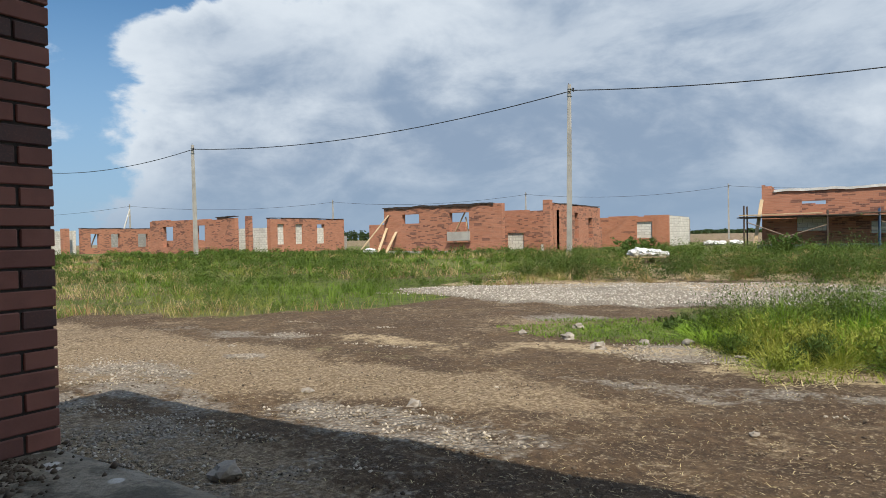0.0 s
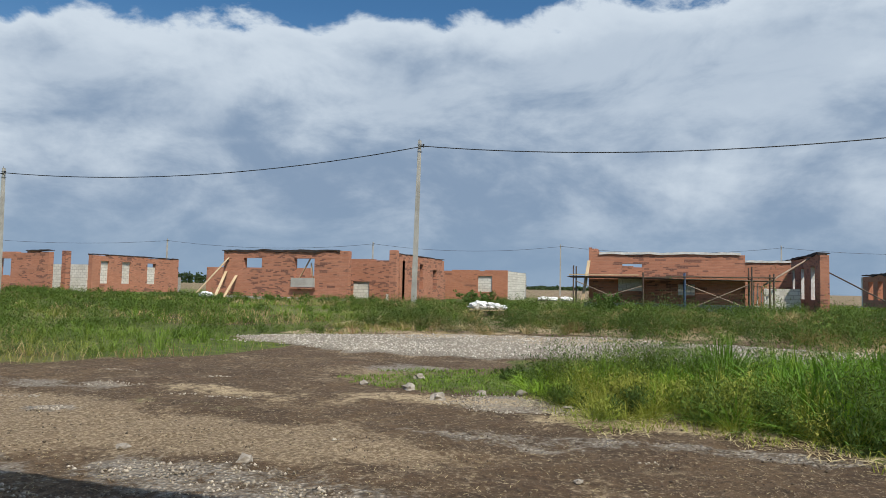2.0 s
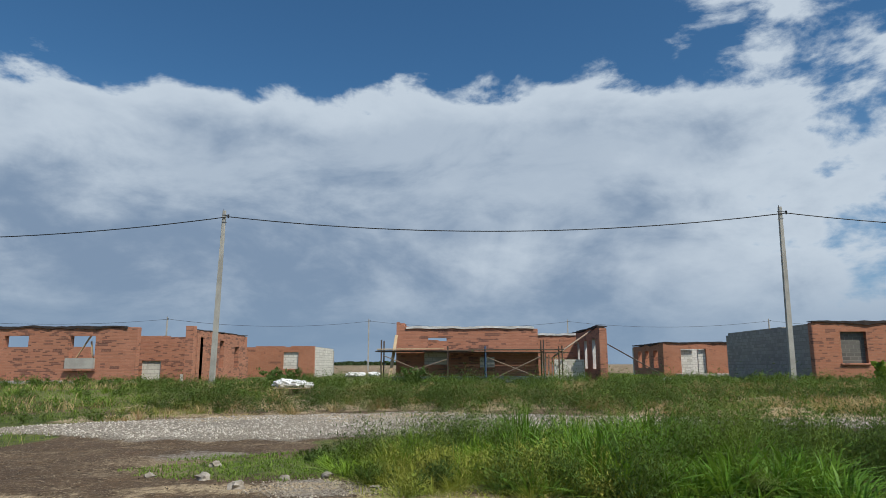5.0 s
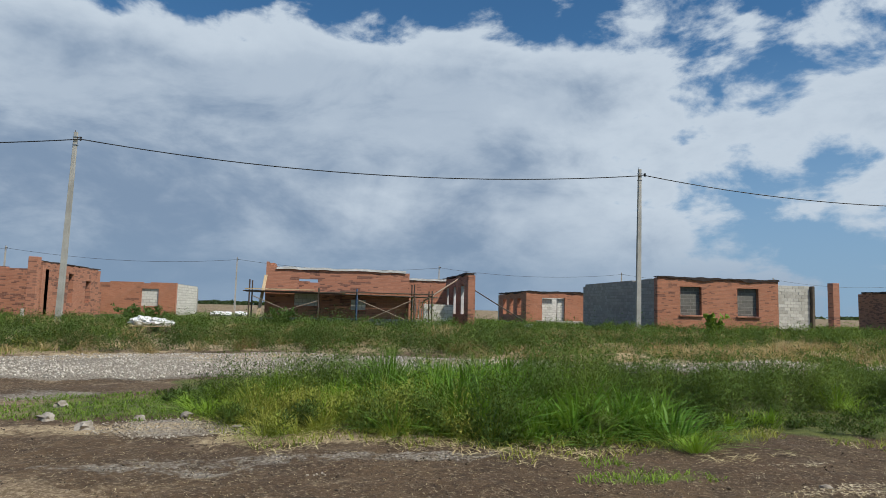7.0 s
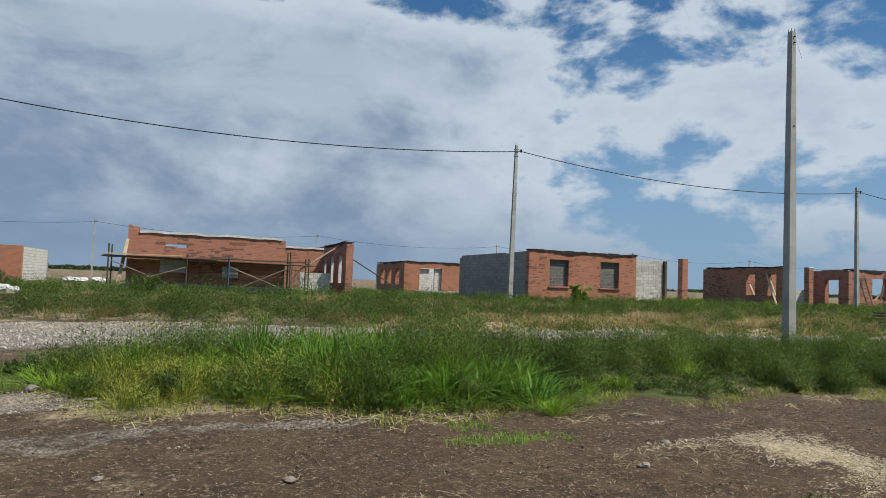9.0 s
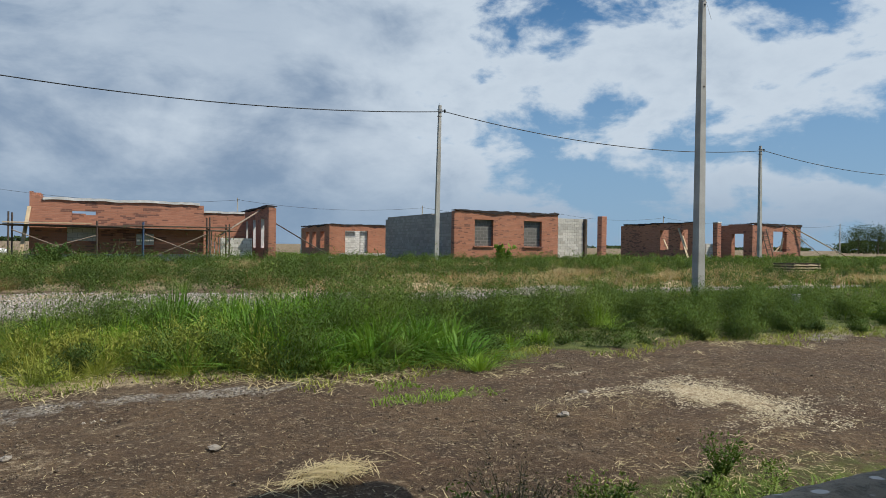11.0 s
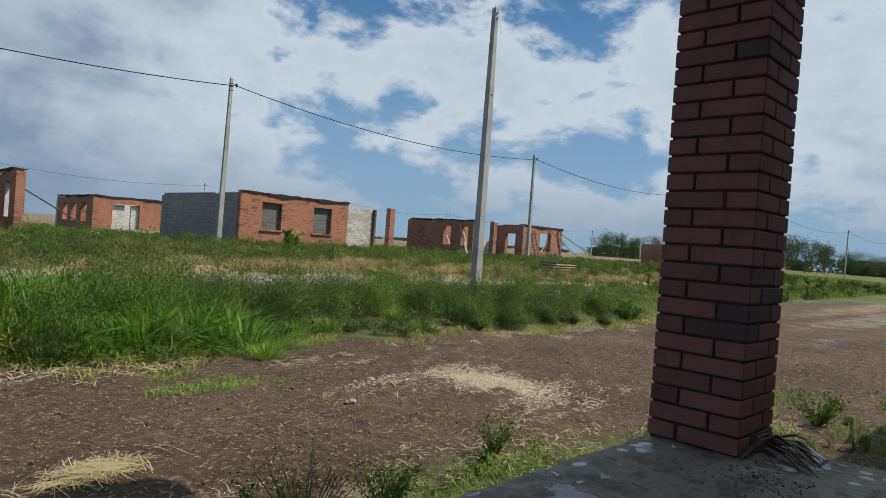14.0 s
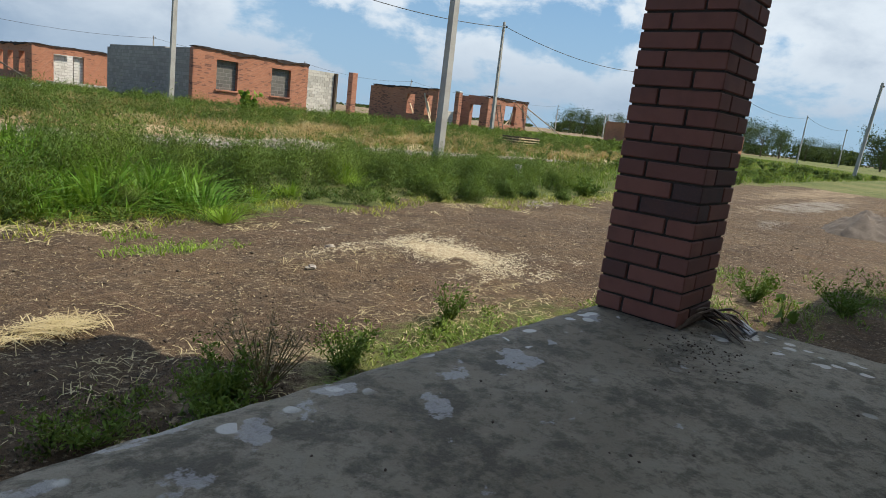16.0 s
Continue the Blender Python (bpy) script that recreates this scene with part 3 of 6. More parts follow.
def build_pillar(x, y, label, flip):
    """A square pillar one and a half bricks wide; its bricks turn round a hollow, the other way in every second course."""
    p = thing("pillar", label, "pillar", "porch pillars", (x, y, SLAB_Z))
    part("core", box((-0.180, -0.180, -0.01), (0.180, 0.180, PORCH_TOP - SLAB_Z)), M_MORTAR, p, "dark recessed mortar")
    rng = random.Random(7)
    courses = int((PORCH_TOP - SLAB_Z) / 0.075)
    for k in range(courses):
        for q in range(4):
            b = new("brick", BRICK)
            b.parent = p
            s = 1 if (k % 2) ^ flip else -1
            b.matrix_basis = pose(0, 0, 0.006 + 0.075 * k, 0, 0, 90 * q) @ pose(s * -0.065, -0.13 + rng.uniform(-0.0015, 0.0015), 0, rng.uniform(-0.3, 0.3), 0, rng.uniform(-0.4, 0.4) + (180 if rng.random() < 0.5 else 0))
    return p


build_pillar(2.84, 1.12, "dark red brick pillar with recessed joints on the concrete porch", 0)
build_pillar(-2.72, 1.12, "red brick pillar at the porch corner, soil at its foot", 1)


def build_own_house():
    """The unseen house at the camera's back: wall, eaves and porch roof, placed to shade the porch."""
    # out of view; wall and soffit are made pale to throw light onto the slab
    tagged(part("wall_back", box((-7.0, -1.35, -0.2), (9.0, -1.05, 3.2)), M_PALEBLOCK, None), "unseen house wall behind the porch, pale block to bounce light", "wall", kind="structure")
    tagged(part("porch_ceiling", box((PX0 - 0.46, -0.71, PORCH_TOP), (PX1 + 0.16, 1.37, PORCH_TOP + 0.30), 0.01), M_SOFFIT, None), "unseen boarded porch roof over the slab, whitened to bounce light", "ceiling", kind="structure")
    # unseen wedge, added so that the right pillar's near face stays in shade
    bm = bmesh.new()
    low = [bm.verts.new((x, y, 3.25)) for x, y in ((PX1 + 0.162, 0.78), (PX1 + 0.162, -0.725), (5.05, -0.725))]
    high = [bm.verts.new((x, y, 3.43)) for x, y in ((PX1 + 0.162, 0.78), (PX1 + 0.162, -0.725), (5.05, -0.725))]
    bm.faces.new(low[::-1]), bm.faces.new(high)
    for k in range(3):
        bm.faces.new((low[k], low[(k + 1) % 3], high[(k + 1) % 3], high[k]))
    bmesh.ops.recalc_face_normals(bm, faces=bm.faces)
    tagged(part("roof_valley", bm, M_ROOF, None), "unseen brown metal wedge added between porch and eaves to shade the pillar", "roof", kind="structure")
    bm = bmesh.new()
    prof = [(-0.72, 3.24), (-0.72, 3.42), (-4.2, 5.1), (-4.4, 5.1), (-4.4, 3.24)]
    n = len(prof)
    vs = [[bm.verts.new((x, y, z)) for y, z in prof] for x in (-7.4, 9.4)]
    for k in range(n):
        bm.faces.new((vs[0][k], vs[0][(k + 1) % n], vs[1][(k + 1) % n], vs[1][k]))
    bm.faces.new(vs[0][::-1]), bm.faces.new(vs[1])
    tagged(part("roof", bm, M_ROOF, None), "brown metal house roof with boarded eaves", "roof", kind="structure")


build_own_house()


# ---- the houses under construction ----
def wall_bm(axis, c, a0, a1, z0, z1, th, openings=(), ragged=0.0, seed=0, tip=None):
    """A wall with real openings and a ragged top. axis 'x': along x with its near face at y = c; 'y': along y at x = c.
    The thickness goes to the positive side (th may be negative). openings: (from, to, bottom, top)."""
    rng = random.Random(seed)
    acuts, zcuts = {a0, a1}, {z0, z1}
    for o in openings:
        acuts |= {o[0], o[1]}
        zcuts |= {o[2], o[3]}
    tops = {}
    if ragged:
        a = a0
        while a < a1 - 0.4:
            a += rng.choice((0.26, 0.39, 0.52, 0.78, 1.04))
            if a < a1 - 0.1:
                acuts.add(round(a, 3))
        for k in range(1, 5):
            zcuts.add(round(z1 - 0.075 * k, 4))
    acuts, zcuts = sorted(q for q in acuts if a0 <= q <= a1), sorted(q for q in zcuts if z0 <= q <= z1)
    level = 0
    for i in range(len(acuts) - 1):
        if ragged:
            level = max(0, min(4, level + rng.choice((-1, 0, 0, 0, 1)))) if rng.random() > 0.15 else 0
            tops[i] = z1 - 0.075 * min(4, round(level * ragged))
        else:
            tops[i] = z1
    na, nz = len(acuts) - 1, len(zcuts) - 1
    solid = [[False] * nz for _ in range(na)]
    for i in range(na):
        for j in range(nz):
            am, zm = (acuts[i] + acuts[i + 1]) / 2, (zcuts[j] + zcuts[j + 1]) / 2
            solid[i][j] = zm < tops[i] and not any(o[0] < am < o[1] and o[2] < zm < o[3] for o in openings)
    bm = bmesh.new()
    seen = {}

    def v(a, b, z):
        key = (round(a, 4), round(b, 4), round(z, 4))
        if key not in seen:
            seen[key] = bm.verts.new((a, c + b, z) if axis == "x" else (c + b, a, z))
        return seen[key]

    def full(i, j):
        return 0 <= i < na and 0 <= j < nz and solid[i][j]

    for i in range(na):
        for j in range(nz):
            if not solid[i][j]:
                continue
            p, q, r, s = acuts[i], acuts[i + 1], zcuts[j], zcuts[j + 1]
            bm.faces.new((v(p, 0, r), v(q, 0, r), v(q, 0, s), v(p, 0, s)))
            bm.faces.new((v(p, th, s), v(q, th, s), v(q, th, r), v(p, th, r)))
            if not full(i - 1, j):
                bm.faces.new((v(p, 0, r), v(p, 0, s), v(p, th, s), v(p, th, r)))
            if not full(i + 1, j):
                bm.faces.new((v(q, 0, s), v(q, 0, r), v(q, th, r), v(q, th, s)))
            if not full(i, j - 1):
                bm.faces.new((v(p, 0, r), v(p, th, r), v(q, th, r), v(q, 0, r)))
            if not full(i, j + 1):
                bm.faces.new((v(p, 0, s), v(q, 0, s), v(q, th, s), v(p, th, s)))
    bmesh.ops.recalc_face_normals(bm, faces=bm.faces)
    return bm


def strip_bm(axis, c, a0, a1, z, depth, thick, seed, wave=0.04):
    """A wavy strip laid along a wall's top."""
    rng = random.Random(seed)
    n = max(4, int((a1 - a0) / 0.20))
    bm = bmesh.new()
    rows = []
    zz, droop, lump, mat_thin = z, 0.0, 0.0, thick < 0.05
    for k in range(n + 1):
        a = a0 + (a1 - a0) * k / n
        zz = 0.6 * zz + 0.4 * (z + rng.uniform(-wave, wave))
        d = rng.uniform(0.0, 0.04)
        droop = 0.65 * droop + (rng.uniform(0.02, 0.09) if mat_thin and rng.random() < 0.2 else 0.0)
        lump = 0.5 * lump + 0.5 * rng.uniform(0.0, wave * (1.3 if mat_thin else 0.5))
        ring = [(-0.05 - d, -thick - droop), (-0.05 - d, thick + lump), (depth + 0.05, thick), (depth + 0.05, -thick)]
        rows.append([bm.verts.new((a, c + b, zz + h) if axis == "x" else (c + b, a, zz + h)) for b, h in ring])
    for k in range(n):
        for q in range(4):
            bm.faces.new((rows[k][q], rows[k][(q + 1) % 4], rows[k + 1][(q + 1) % 4], rows[k + 1][q]))
    bm.faces.new(rows[0][::-1]), bm.faces.new(rows[-1])
    bmesh.ops.recalc_face_normals(bm, faces=bm.faces)
    return bm


TH = 0.38
ZB = 0.30


class House:
    def __init__(self, label, group="houses under construction"):
        self.top = thing("unfinished_house", label, "house", group)
        self.seed = len(label)

    def wall(self, axis, c, a0, a1, z1, openings=(), mat=None, th=TH, ragged=0.6, z0=ZB, label=""):
        self.seed += 1
        self.last = part("wall", wall_bm(axis, c, a0, a1, z0, z1, th, openings, ragged, self.seed), mat or M_WALL, self.top, label)
        return self.last

    def felt(self, axis, c, a0, a1, z, mat=None, depth=TH, wave=0.05, label="dark roofing felt strip"):
        self.seed += 1
        part("felt_strip", strip_bm(axis, c, a0, a1, z, depth, 0.018 if mat is None else 0.05, self.seed, wave), mat or M_FELT, self.last, label)

    def column(self, x, y, z1, w=0.38, mat=None, cap=False):
        part("column", box((x - w / 2, y - w / 2, ZB - 0.1), (x + w / 2, y + w / 2, z1), 0.012), mat or M_WALL, self.top)
        if cap:
            part("column_cap", box((x - w / 2 - 0.02, y - w / 2 - 0.02, z1), (x + w / 2 + 0.02, y + w / 2 + 0.02, z1 + 0.1), 0.02), M_FILM, self.top, "pale mortar cap")

    def fill(self, axis, c, a0, a1, z0, z1, mat=None, th=0.2, label="pale block infill"):
        part("infill", wall_bm(axis, c, a0, a1, z0, z1, th), mat or M_PALEBLOCK, self.last, label)

    def sill(self, c, a0, a1, z, mat=None):
        part("sill", box((a0 - 0.08, c - 0.10, z - 0.09), (a1 + 0.08, c + 0.06, z - 0.003), 0.01), mat or M_WALL, self.last)

    def foundation(self, x0, y0, x1, y1, z=ZB):
        part("foundation", box((x0, y0, -0.2), (x1, y1, z), 0.02), M_CONCRETE, self.top, "grey concrete footing")


def boards(name, label, category, rows, mat, w, h, group=""):
    """Loose boards: a thing each."""
    for a, b in rows:
        ob = part(name, beam(a, b, w, h), mat, None)
        tagged(ob, label, category, group)


Y0 = 34.0


def house_a():
    h = House("roofless red brick house shell with props against its front")
    h.foundation(-26.0, 33.7, -14.1, 45.0)
    h.wall("x", Y0, -25.6, -17.05, 3.22, [(-24.18, -22.86, 2.18, 2.80), (-20.64, -19.26, 1.62, 2.78)], ragged=0.0)
    h.felt("x", Y0, -25.7, -17.6, 3.24)
    h.fill("x", Y0 - 0.12, -20.75, -19.2, 1.08, 1.62, M_CONCRETE, 0.12, "grey block sill")
    h.sill(Y0 - 0.1, -20.7, -19.2, 1.05)
    h.wall("x", 36.6, -18.7, -14.72, 2.88, [(-18.0, -16.9, ZB, 1.5)])
    h.fill("x", 36.7, -18.0, -16.9, ZB, 1.48)
    h.fill("x", 36.2, -15.6, -14.9, ZB, 0.75)
    h.column(-14.28, 34.2, 3.28, 0.42)
    h.wall("y", -14.72, 36.2, 44.6, 3.2, [(39.6, 40.3, 1.1, 2.7), (42.2, 43.0, 1.1, 2.4)], th=-TH)
    h.felt("y", -15.05, 36.2, 44.6, 3.2, depth=0.3)
    h.wall("y", -25.6, Y0 + TH, 44.6, 1.6)
    h.wall("x", 44.6, -25.6, -14.72, 1.9, [(-19.5, -18.0, 1.2, 2.6)])
    h.wall("x", 44.6, -35.2, -25.62, 2.5)
    part("plinth", box((-25.9, 33.62, 0.1), (-17.0, 33.97, 0.47), 0.02), M_CONCRETE, h.top, "pale concrete plinth")
    boards("prop_board", "long raw pine board propped against the brick wall", "board", [((-26.28, 32.0, 0.28), (-25.19, 33.94, 2.8)), ((-24.9, 32.3, 0.3), (-25.35, 33.94, 1.95)), ((-24.1, 32.0, 0.25), (-24.6, 33.94, 1.7))], M_PINE, 0.16, 0.05, "wall props")
    boards("window_board", "pale board leaning inside the window opening", "board", [((-20.4, 34.3, 1.62), (-19.7, 34.3, 2.78)), ((-19.5, 34.3, 1.62), (-19.65, 34.3, 2.5))], M_PINE, 0.12, 0.04, "window boards")
    b = House("orange brick house shell with a bricked-up window", "houses under construction")
    b.foundation(-16.8, 49.7, -11.0, 58.0)
    b.wall("x", 50.0, -16.6, -11.3, 2.66, [(-13.65, -12.5, 0.95, 2.2)], M_WALL_B)
    b.fill("x", 50.1, -13.65, -12.5, 0.95, 2.2)
    b.wall("y", -11.32, 50.38, 57.6, 2.62, (), M_PALEBLOCK, th=-0.3, ragged=0.2)
    b.wall("x", 57.6, -16.6, -11.32, 2.45, (), M_BLOCK)


def house_b():
    h = House("long red brick house shell with empty windows")
    h.foundation(-50.9, 33.7, -40.2, 47.9)
    h.wall("x", Y0, -50.5, -39.9, 3.2, [(-48.8, -47.4, 0.95, 2.65), (-44.6, -43.4, 0.95, 2.65)])
    h.felt("x", Y0, -42.0, -39.9, 3.22)
    h.column(-40.8, 36.2, 3.32, 0.42)
    h.wall("y", -40.6, 38.3, 47.6, 3.2, [(39.1, 39.9, 0.98, 2.72), (41.2, 42.1, 0.98, 2.72), (43.9, 44.9, 0.98, 2.72)], th=-TH)
    h.felt("y", -41.0, 38.3, 47.6, 3.22)
    for a, b in ((39.1, 39.9), (41.2, 42.1)):
        h.fill("y", -40.95, a, b, 0.98, 2.72)
    h.fill("y", -40.95, 43.9, 44.9, 0.98, 2.4)
    h.fill("x", 38.2, -45.5, -41.0, ZB, 2.4, M_PALEBLOCK, 0.3)
    h.fill("x", 37.0, -42.0, -41.3, ZB, 1.6)
    h.wall("y", -50.5, Y0 + TH, 47.6, 1.5)
    h.wall("x", 47.6, -50.5, -40.6, 1.7, (), M_BLOCK)
    f = House("low red brick house shell with boards in its windows")
    f.foundation(-78.0, 34.5, -66.1, 46.0)
    f.wall("y", -66.5, 37.0, 45.5, 2.95, [(38.0, 38.9, 0.95, 2.4), (40.2, 41.2, 0.95, 2.4), (43.3, 44.5, 0.95, 2.4)], th=-TH)
    f.felt("y", -66.9, 37.0, 45.5, 2.97)
    f.column(-66.7, 35.5, 2.95, 0.6)
    f.fill("x", 36.4, -71.0, -66.9, ZB, 2.75, M_PALEBLOCK, 0.3)
    f.wall("x", 45.5, -77.0, -66.5, 2.8, (), M_BLOCK)
    f.wall("x", 35.0, -77.0, -71.0, 2.9, [(-75, -74, 1, 2.4)])
    boards("window_board", "pale board leaning inside the window opening", "board", [((-66.75, 38.1, 0.95), (-66.75, 38.7, 2.4))], M_OLDWOOD, 0.2, 0.05, "window boards")


def house_s():
    h = House("brick house shell with a scaffold along its front")
    h.foundation(-3.7, 33.6, 7.5, 44.6)
    h.wall("x", Y0, -3.41, 3.9, 3.14, [(-1.77, -0.81, 1.9, 2.62)], M_WALL)
    part("corner_stub", wall_bm("y", -3.41, Y0 + TH, 38.0, 3.0, 3.4, TH, (), 1.0, 4), M_WALL, h.top)
    for k in range(4):
        part("corner_tip", wall_bm("x", Y0, -3.41, -3.28 + 0.13 * (3 - k), 3.14 + 0.075 * k, 3.213 + 0.075 * k, TH), M_WALL, h.top)
    h.felt("x", Y0, -2.9, 3.7, 3.13, M_FILM, wave=0.05, label="pale mortar bed")
    part("plinth", box((-3.6, 33.66, 0.1), (4.6, 33.97, 0.66), 0.02), M_CONCRETE, h.top, "grey concrete plinth")
    # pale slips over the brick put the sunlit look into the jambs' colour
    for y in (36.3, 38.6, 40.9):
        part("jamb", box((7.12, y - 0.03, 1.0), (7.46, y - 0.003, 2.6), 0.004), M_FILM, h.last, "pale slip painting the jamb as sunlit")
    h.fill("x", Y0 - 0.06, -1.95, -0.75, 1.25, 1.88, M_PALEBLOCK, 0.06)
    h.fill("x", Y0 - 0.06, 0.9, 1.65, 1.1, 1.62, M_PALEBLOCK, 0.06)
    h.wall("x", 39.0, 3.0, 6.72, 2.98)
    h.felt("x", 39.0, 4.4, 6.72, 2.98, M_FILM, label="pale mortar bed")
    h.wall("y", 7.1, 34.2, 44.2, 3.18, [(35.3, 36.3, 1.0, 2.62), (37.7, 38.6, 1.0, 2.62), (40.1, 40.9, 1.0, 2.62)])
    h.felt("y", 7.1, 34.2, 44.2, 3.2)
    h.fill("x", 35.4, 4.9, 6.5, ZB, 1.5)
    h.wall("y", -3.41, Y0 + TH, 44.2, 3.0)
    h.wall("x", 44.2, -3.41, 7.48, 2.95, [(0.5, 2.0, 1.2, 2.6)])
    sc = thing("scaffold", "tube scaffold with a plank deck before the brick wall", "scaffold")
    for k, x in enumerate((-4.0, -0.72, 1.15, 4.0, 4.9)):
        for y in (32.5, 33.6):
            part("post", tube((x, y, 0.15), (x, y, 2.15 + (0.3 if k in (0, 3) else 0)), 0.035), M_BLUE if k == 2 else M_STEEL, sc)
        part("transom", tube((x, 32.3, 1.88), (x, 33.75, 1.88), 0.025), M_STEEL, sc)
    for y in (32.5, 33.6):
        part("ledger", tube((-4.3, y, 1.9), (5.2, y, 1.82), 0.025), M_STEEL, sc)
    for a, b in (((-3.9, 32.5, 1.7), (-0.75, 32.5, 0.4)), ((-3.9, 32.5, 0.5), (-0.75, 32.5, 1.5)), ((1.2, 32.5, 0.4), (4.0, 32.5, 1.7)), ((1.2, 32.5, 1.6), (4.0, 32.5, 0.5))):
        part("brace", tube(a, b, 0.022), M_RAIL, sc, "weathered brace")
    for k in range(4):
        y = 32.45 + 0.375 * k
        part("deck_plank", box((-4.2, y, 1.90 + 0.006 * k), (0.6, y + 0.36, 1.945 + 0.006 * k), 0.006), M_OLDWOOD, sc)
        part("deck_plank", box((0.3, y + 0.01, 1.952 + 0.006 * k), (5.0, y + 0.36, 1.997 + 0.006 * k), 0.006), M_OLDWOOD, sc)
    part("handrail", beam((-4.2, 32.4, 2.0), (-0.9, 32.4, 2.02), 0.04, 0.05), M_PINE, sc, "pale plank edge")
    boards("prop_board", "long raw pine board propped against the brick wall", "board", [((-3.62, 32.38, 0.2), (-3.4, 33.93, 2.75))], M_PINE, 0.15, 0.06, "wall props")
    boards("prop_board", "thin weathered board propped between scaffold and brick wall", "board", [((4.64, 33.6, 1.64), (7.06, 36.3, 3.05))], M_RAIL, 0.09, 0.05, "wall props")
    boards("prop_bar", "thin steel bar propping the brick wall", "bar", [((7.5, 34.4, 2.3), (10.6, 33.0, 0.3))], M_STEEL, 0.06, 0.06)
    st = thing("lattice_stack", "pale wooden crates stacked on end beside the wall", "crate")
    for k in range(7):
        x = 4.05 + 0.17 * k
        part("slat", beam((x, 33.95, 0.3), (x + 0.05, 33.95, 1.9 - 0.09 * k), 0.05, 0.04), M_FILM, st)
    for z in (0.7, 1.2, 1.6):
        part("rail", beam((3.95, 34.0, z), (5.2, 34.0, z - 0.05), 0.05, 0.03), M_PINE, st)


def house_c():
    h = House("brick fronted house of grey block with blocked windows")
    h.foundation(17.6, 33.7, 30.6, 45.0)
    h.wall("x", Y0, 17.9, 25.36, 3.34, [(19.24, 20.54, 1.27, 2.86), (22.76, 24.1, 1.27, 2.86)], M_WALL_B, ragged=0.0)
    h.felt("x", Y0, 17.85, 25.4, 3.36)
    for a, b in ((19.24, 20.54), (22.76, 24.1)):
        h.fill("x", Y0 + 0.22, a, b, 1.27, 2.86, M_SHADEBLOCK, 0.14, "grey block infill with recess shade in its colour")
        h.sill(Y0, a, b, 1.27)
    h.wall("y", 17.9, Y0 + TH, 44.7, 3.28, (), M_BLOCK, ragged=0.2)
    part("corner_strip", box((17.86, Y0 + 0.01, ZB), (17.9, Y0 + TH, 3.3)), M_WALL, h.top)
    w = h.wall("x", 37.5, 25.0, 30.2, 3.3, (), M_MORTAR_PALE, th=0.3, ragged=0.0, label="pale block wall with open joints")
    block = bpy.data.meshes.new("block")
    bm = box((0, -0.012, 0), (0.385, 0.06, 0.186), 0.006)
    bm.to_mesh(block)
    bm.free()
    block.materials.append(M_ONEBLOCK)
    rng = random.Random(9)
    for k in range(15):
        for j in range(13):
            x = 25.4 + 0.4 * j + (0.2 if k % 2 else 0.0)
            if x + 0.385 < 30.2:
                o = new("block", block)
                o.parent = w
                o.matrix_basis = pose(x, 37.5 + rng.uniform(-0.008, 0.004), ZB + 0.01 + 0.2 * k)
    h.wall("y", 25.0, Y0 + TH, 37.5, 3.3, (), M_BLOCK, ragged=0.2)
    part("corner_post", box((30.25, 37.3, ZB), (30.42, 37.6, 3.3), 0.01), M_OLDWOOD, h.top, "brown timber post")
    h.column(29.3, 34.4, 3.36, 0.44)
    h.wall("x", 44.7, 17.9, 30.2, 3.2, (), M_BLOCK)
    part("porch_base", box((25.2, 33.4, -0.1), (30.8, 37.45, 0.42), 0.02), M_CONCRETE, h.top, "pale concrete porch base")
    d = House("orange brick house shell with a half blocked doorway")
    d.foundation(14.8, 49.6, 26.0, 59.0, 0.35)
    d.wall("x", 50.0, 15.1, 25.5, 2.82, [(16.4, 18.3, 0.35, 2.35)], M_WALL_B, ragged=0.0)
    d.fill("x", 50.25, 16.4, 17.3, 0.35, 2.3)
    d.fill("x", 50.2, 17.75, 18.3, 0.35, 2.32)
    d.felt("x", 50.0, 15.1, 25.5, 2.83)
    d.wall("y", 15.1, 50.38, 58.6, 2.8, [(51.4, 52.6, 0.95, 2.3), (53.8, 55.0, 0.95, 2.3), (56.0, 57.2, 0.95, 2.3)], M_WALL_B)
    d.felt("y", 15.1, 50.4, 58.6, 2.82)
    d.wall("x", 58.6, 15.1, 25.5, 2.7, (), M_PALEBLOCK)
    part("porch_base", box((15.9, 48.6, 0.0), (20.0, 49.9, 0.55), 0.02), M_CONCRETE, d.top, "pale concrete step")


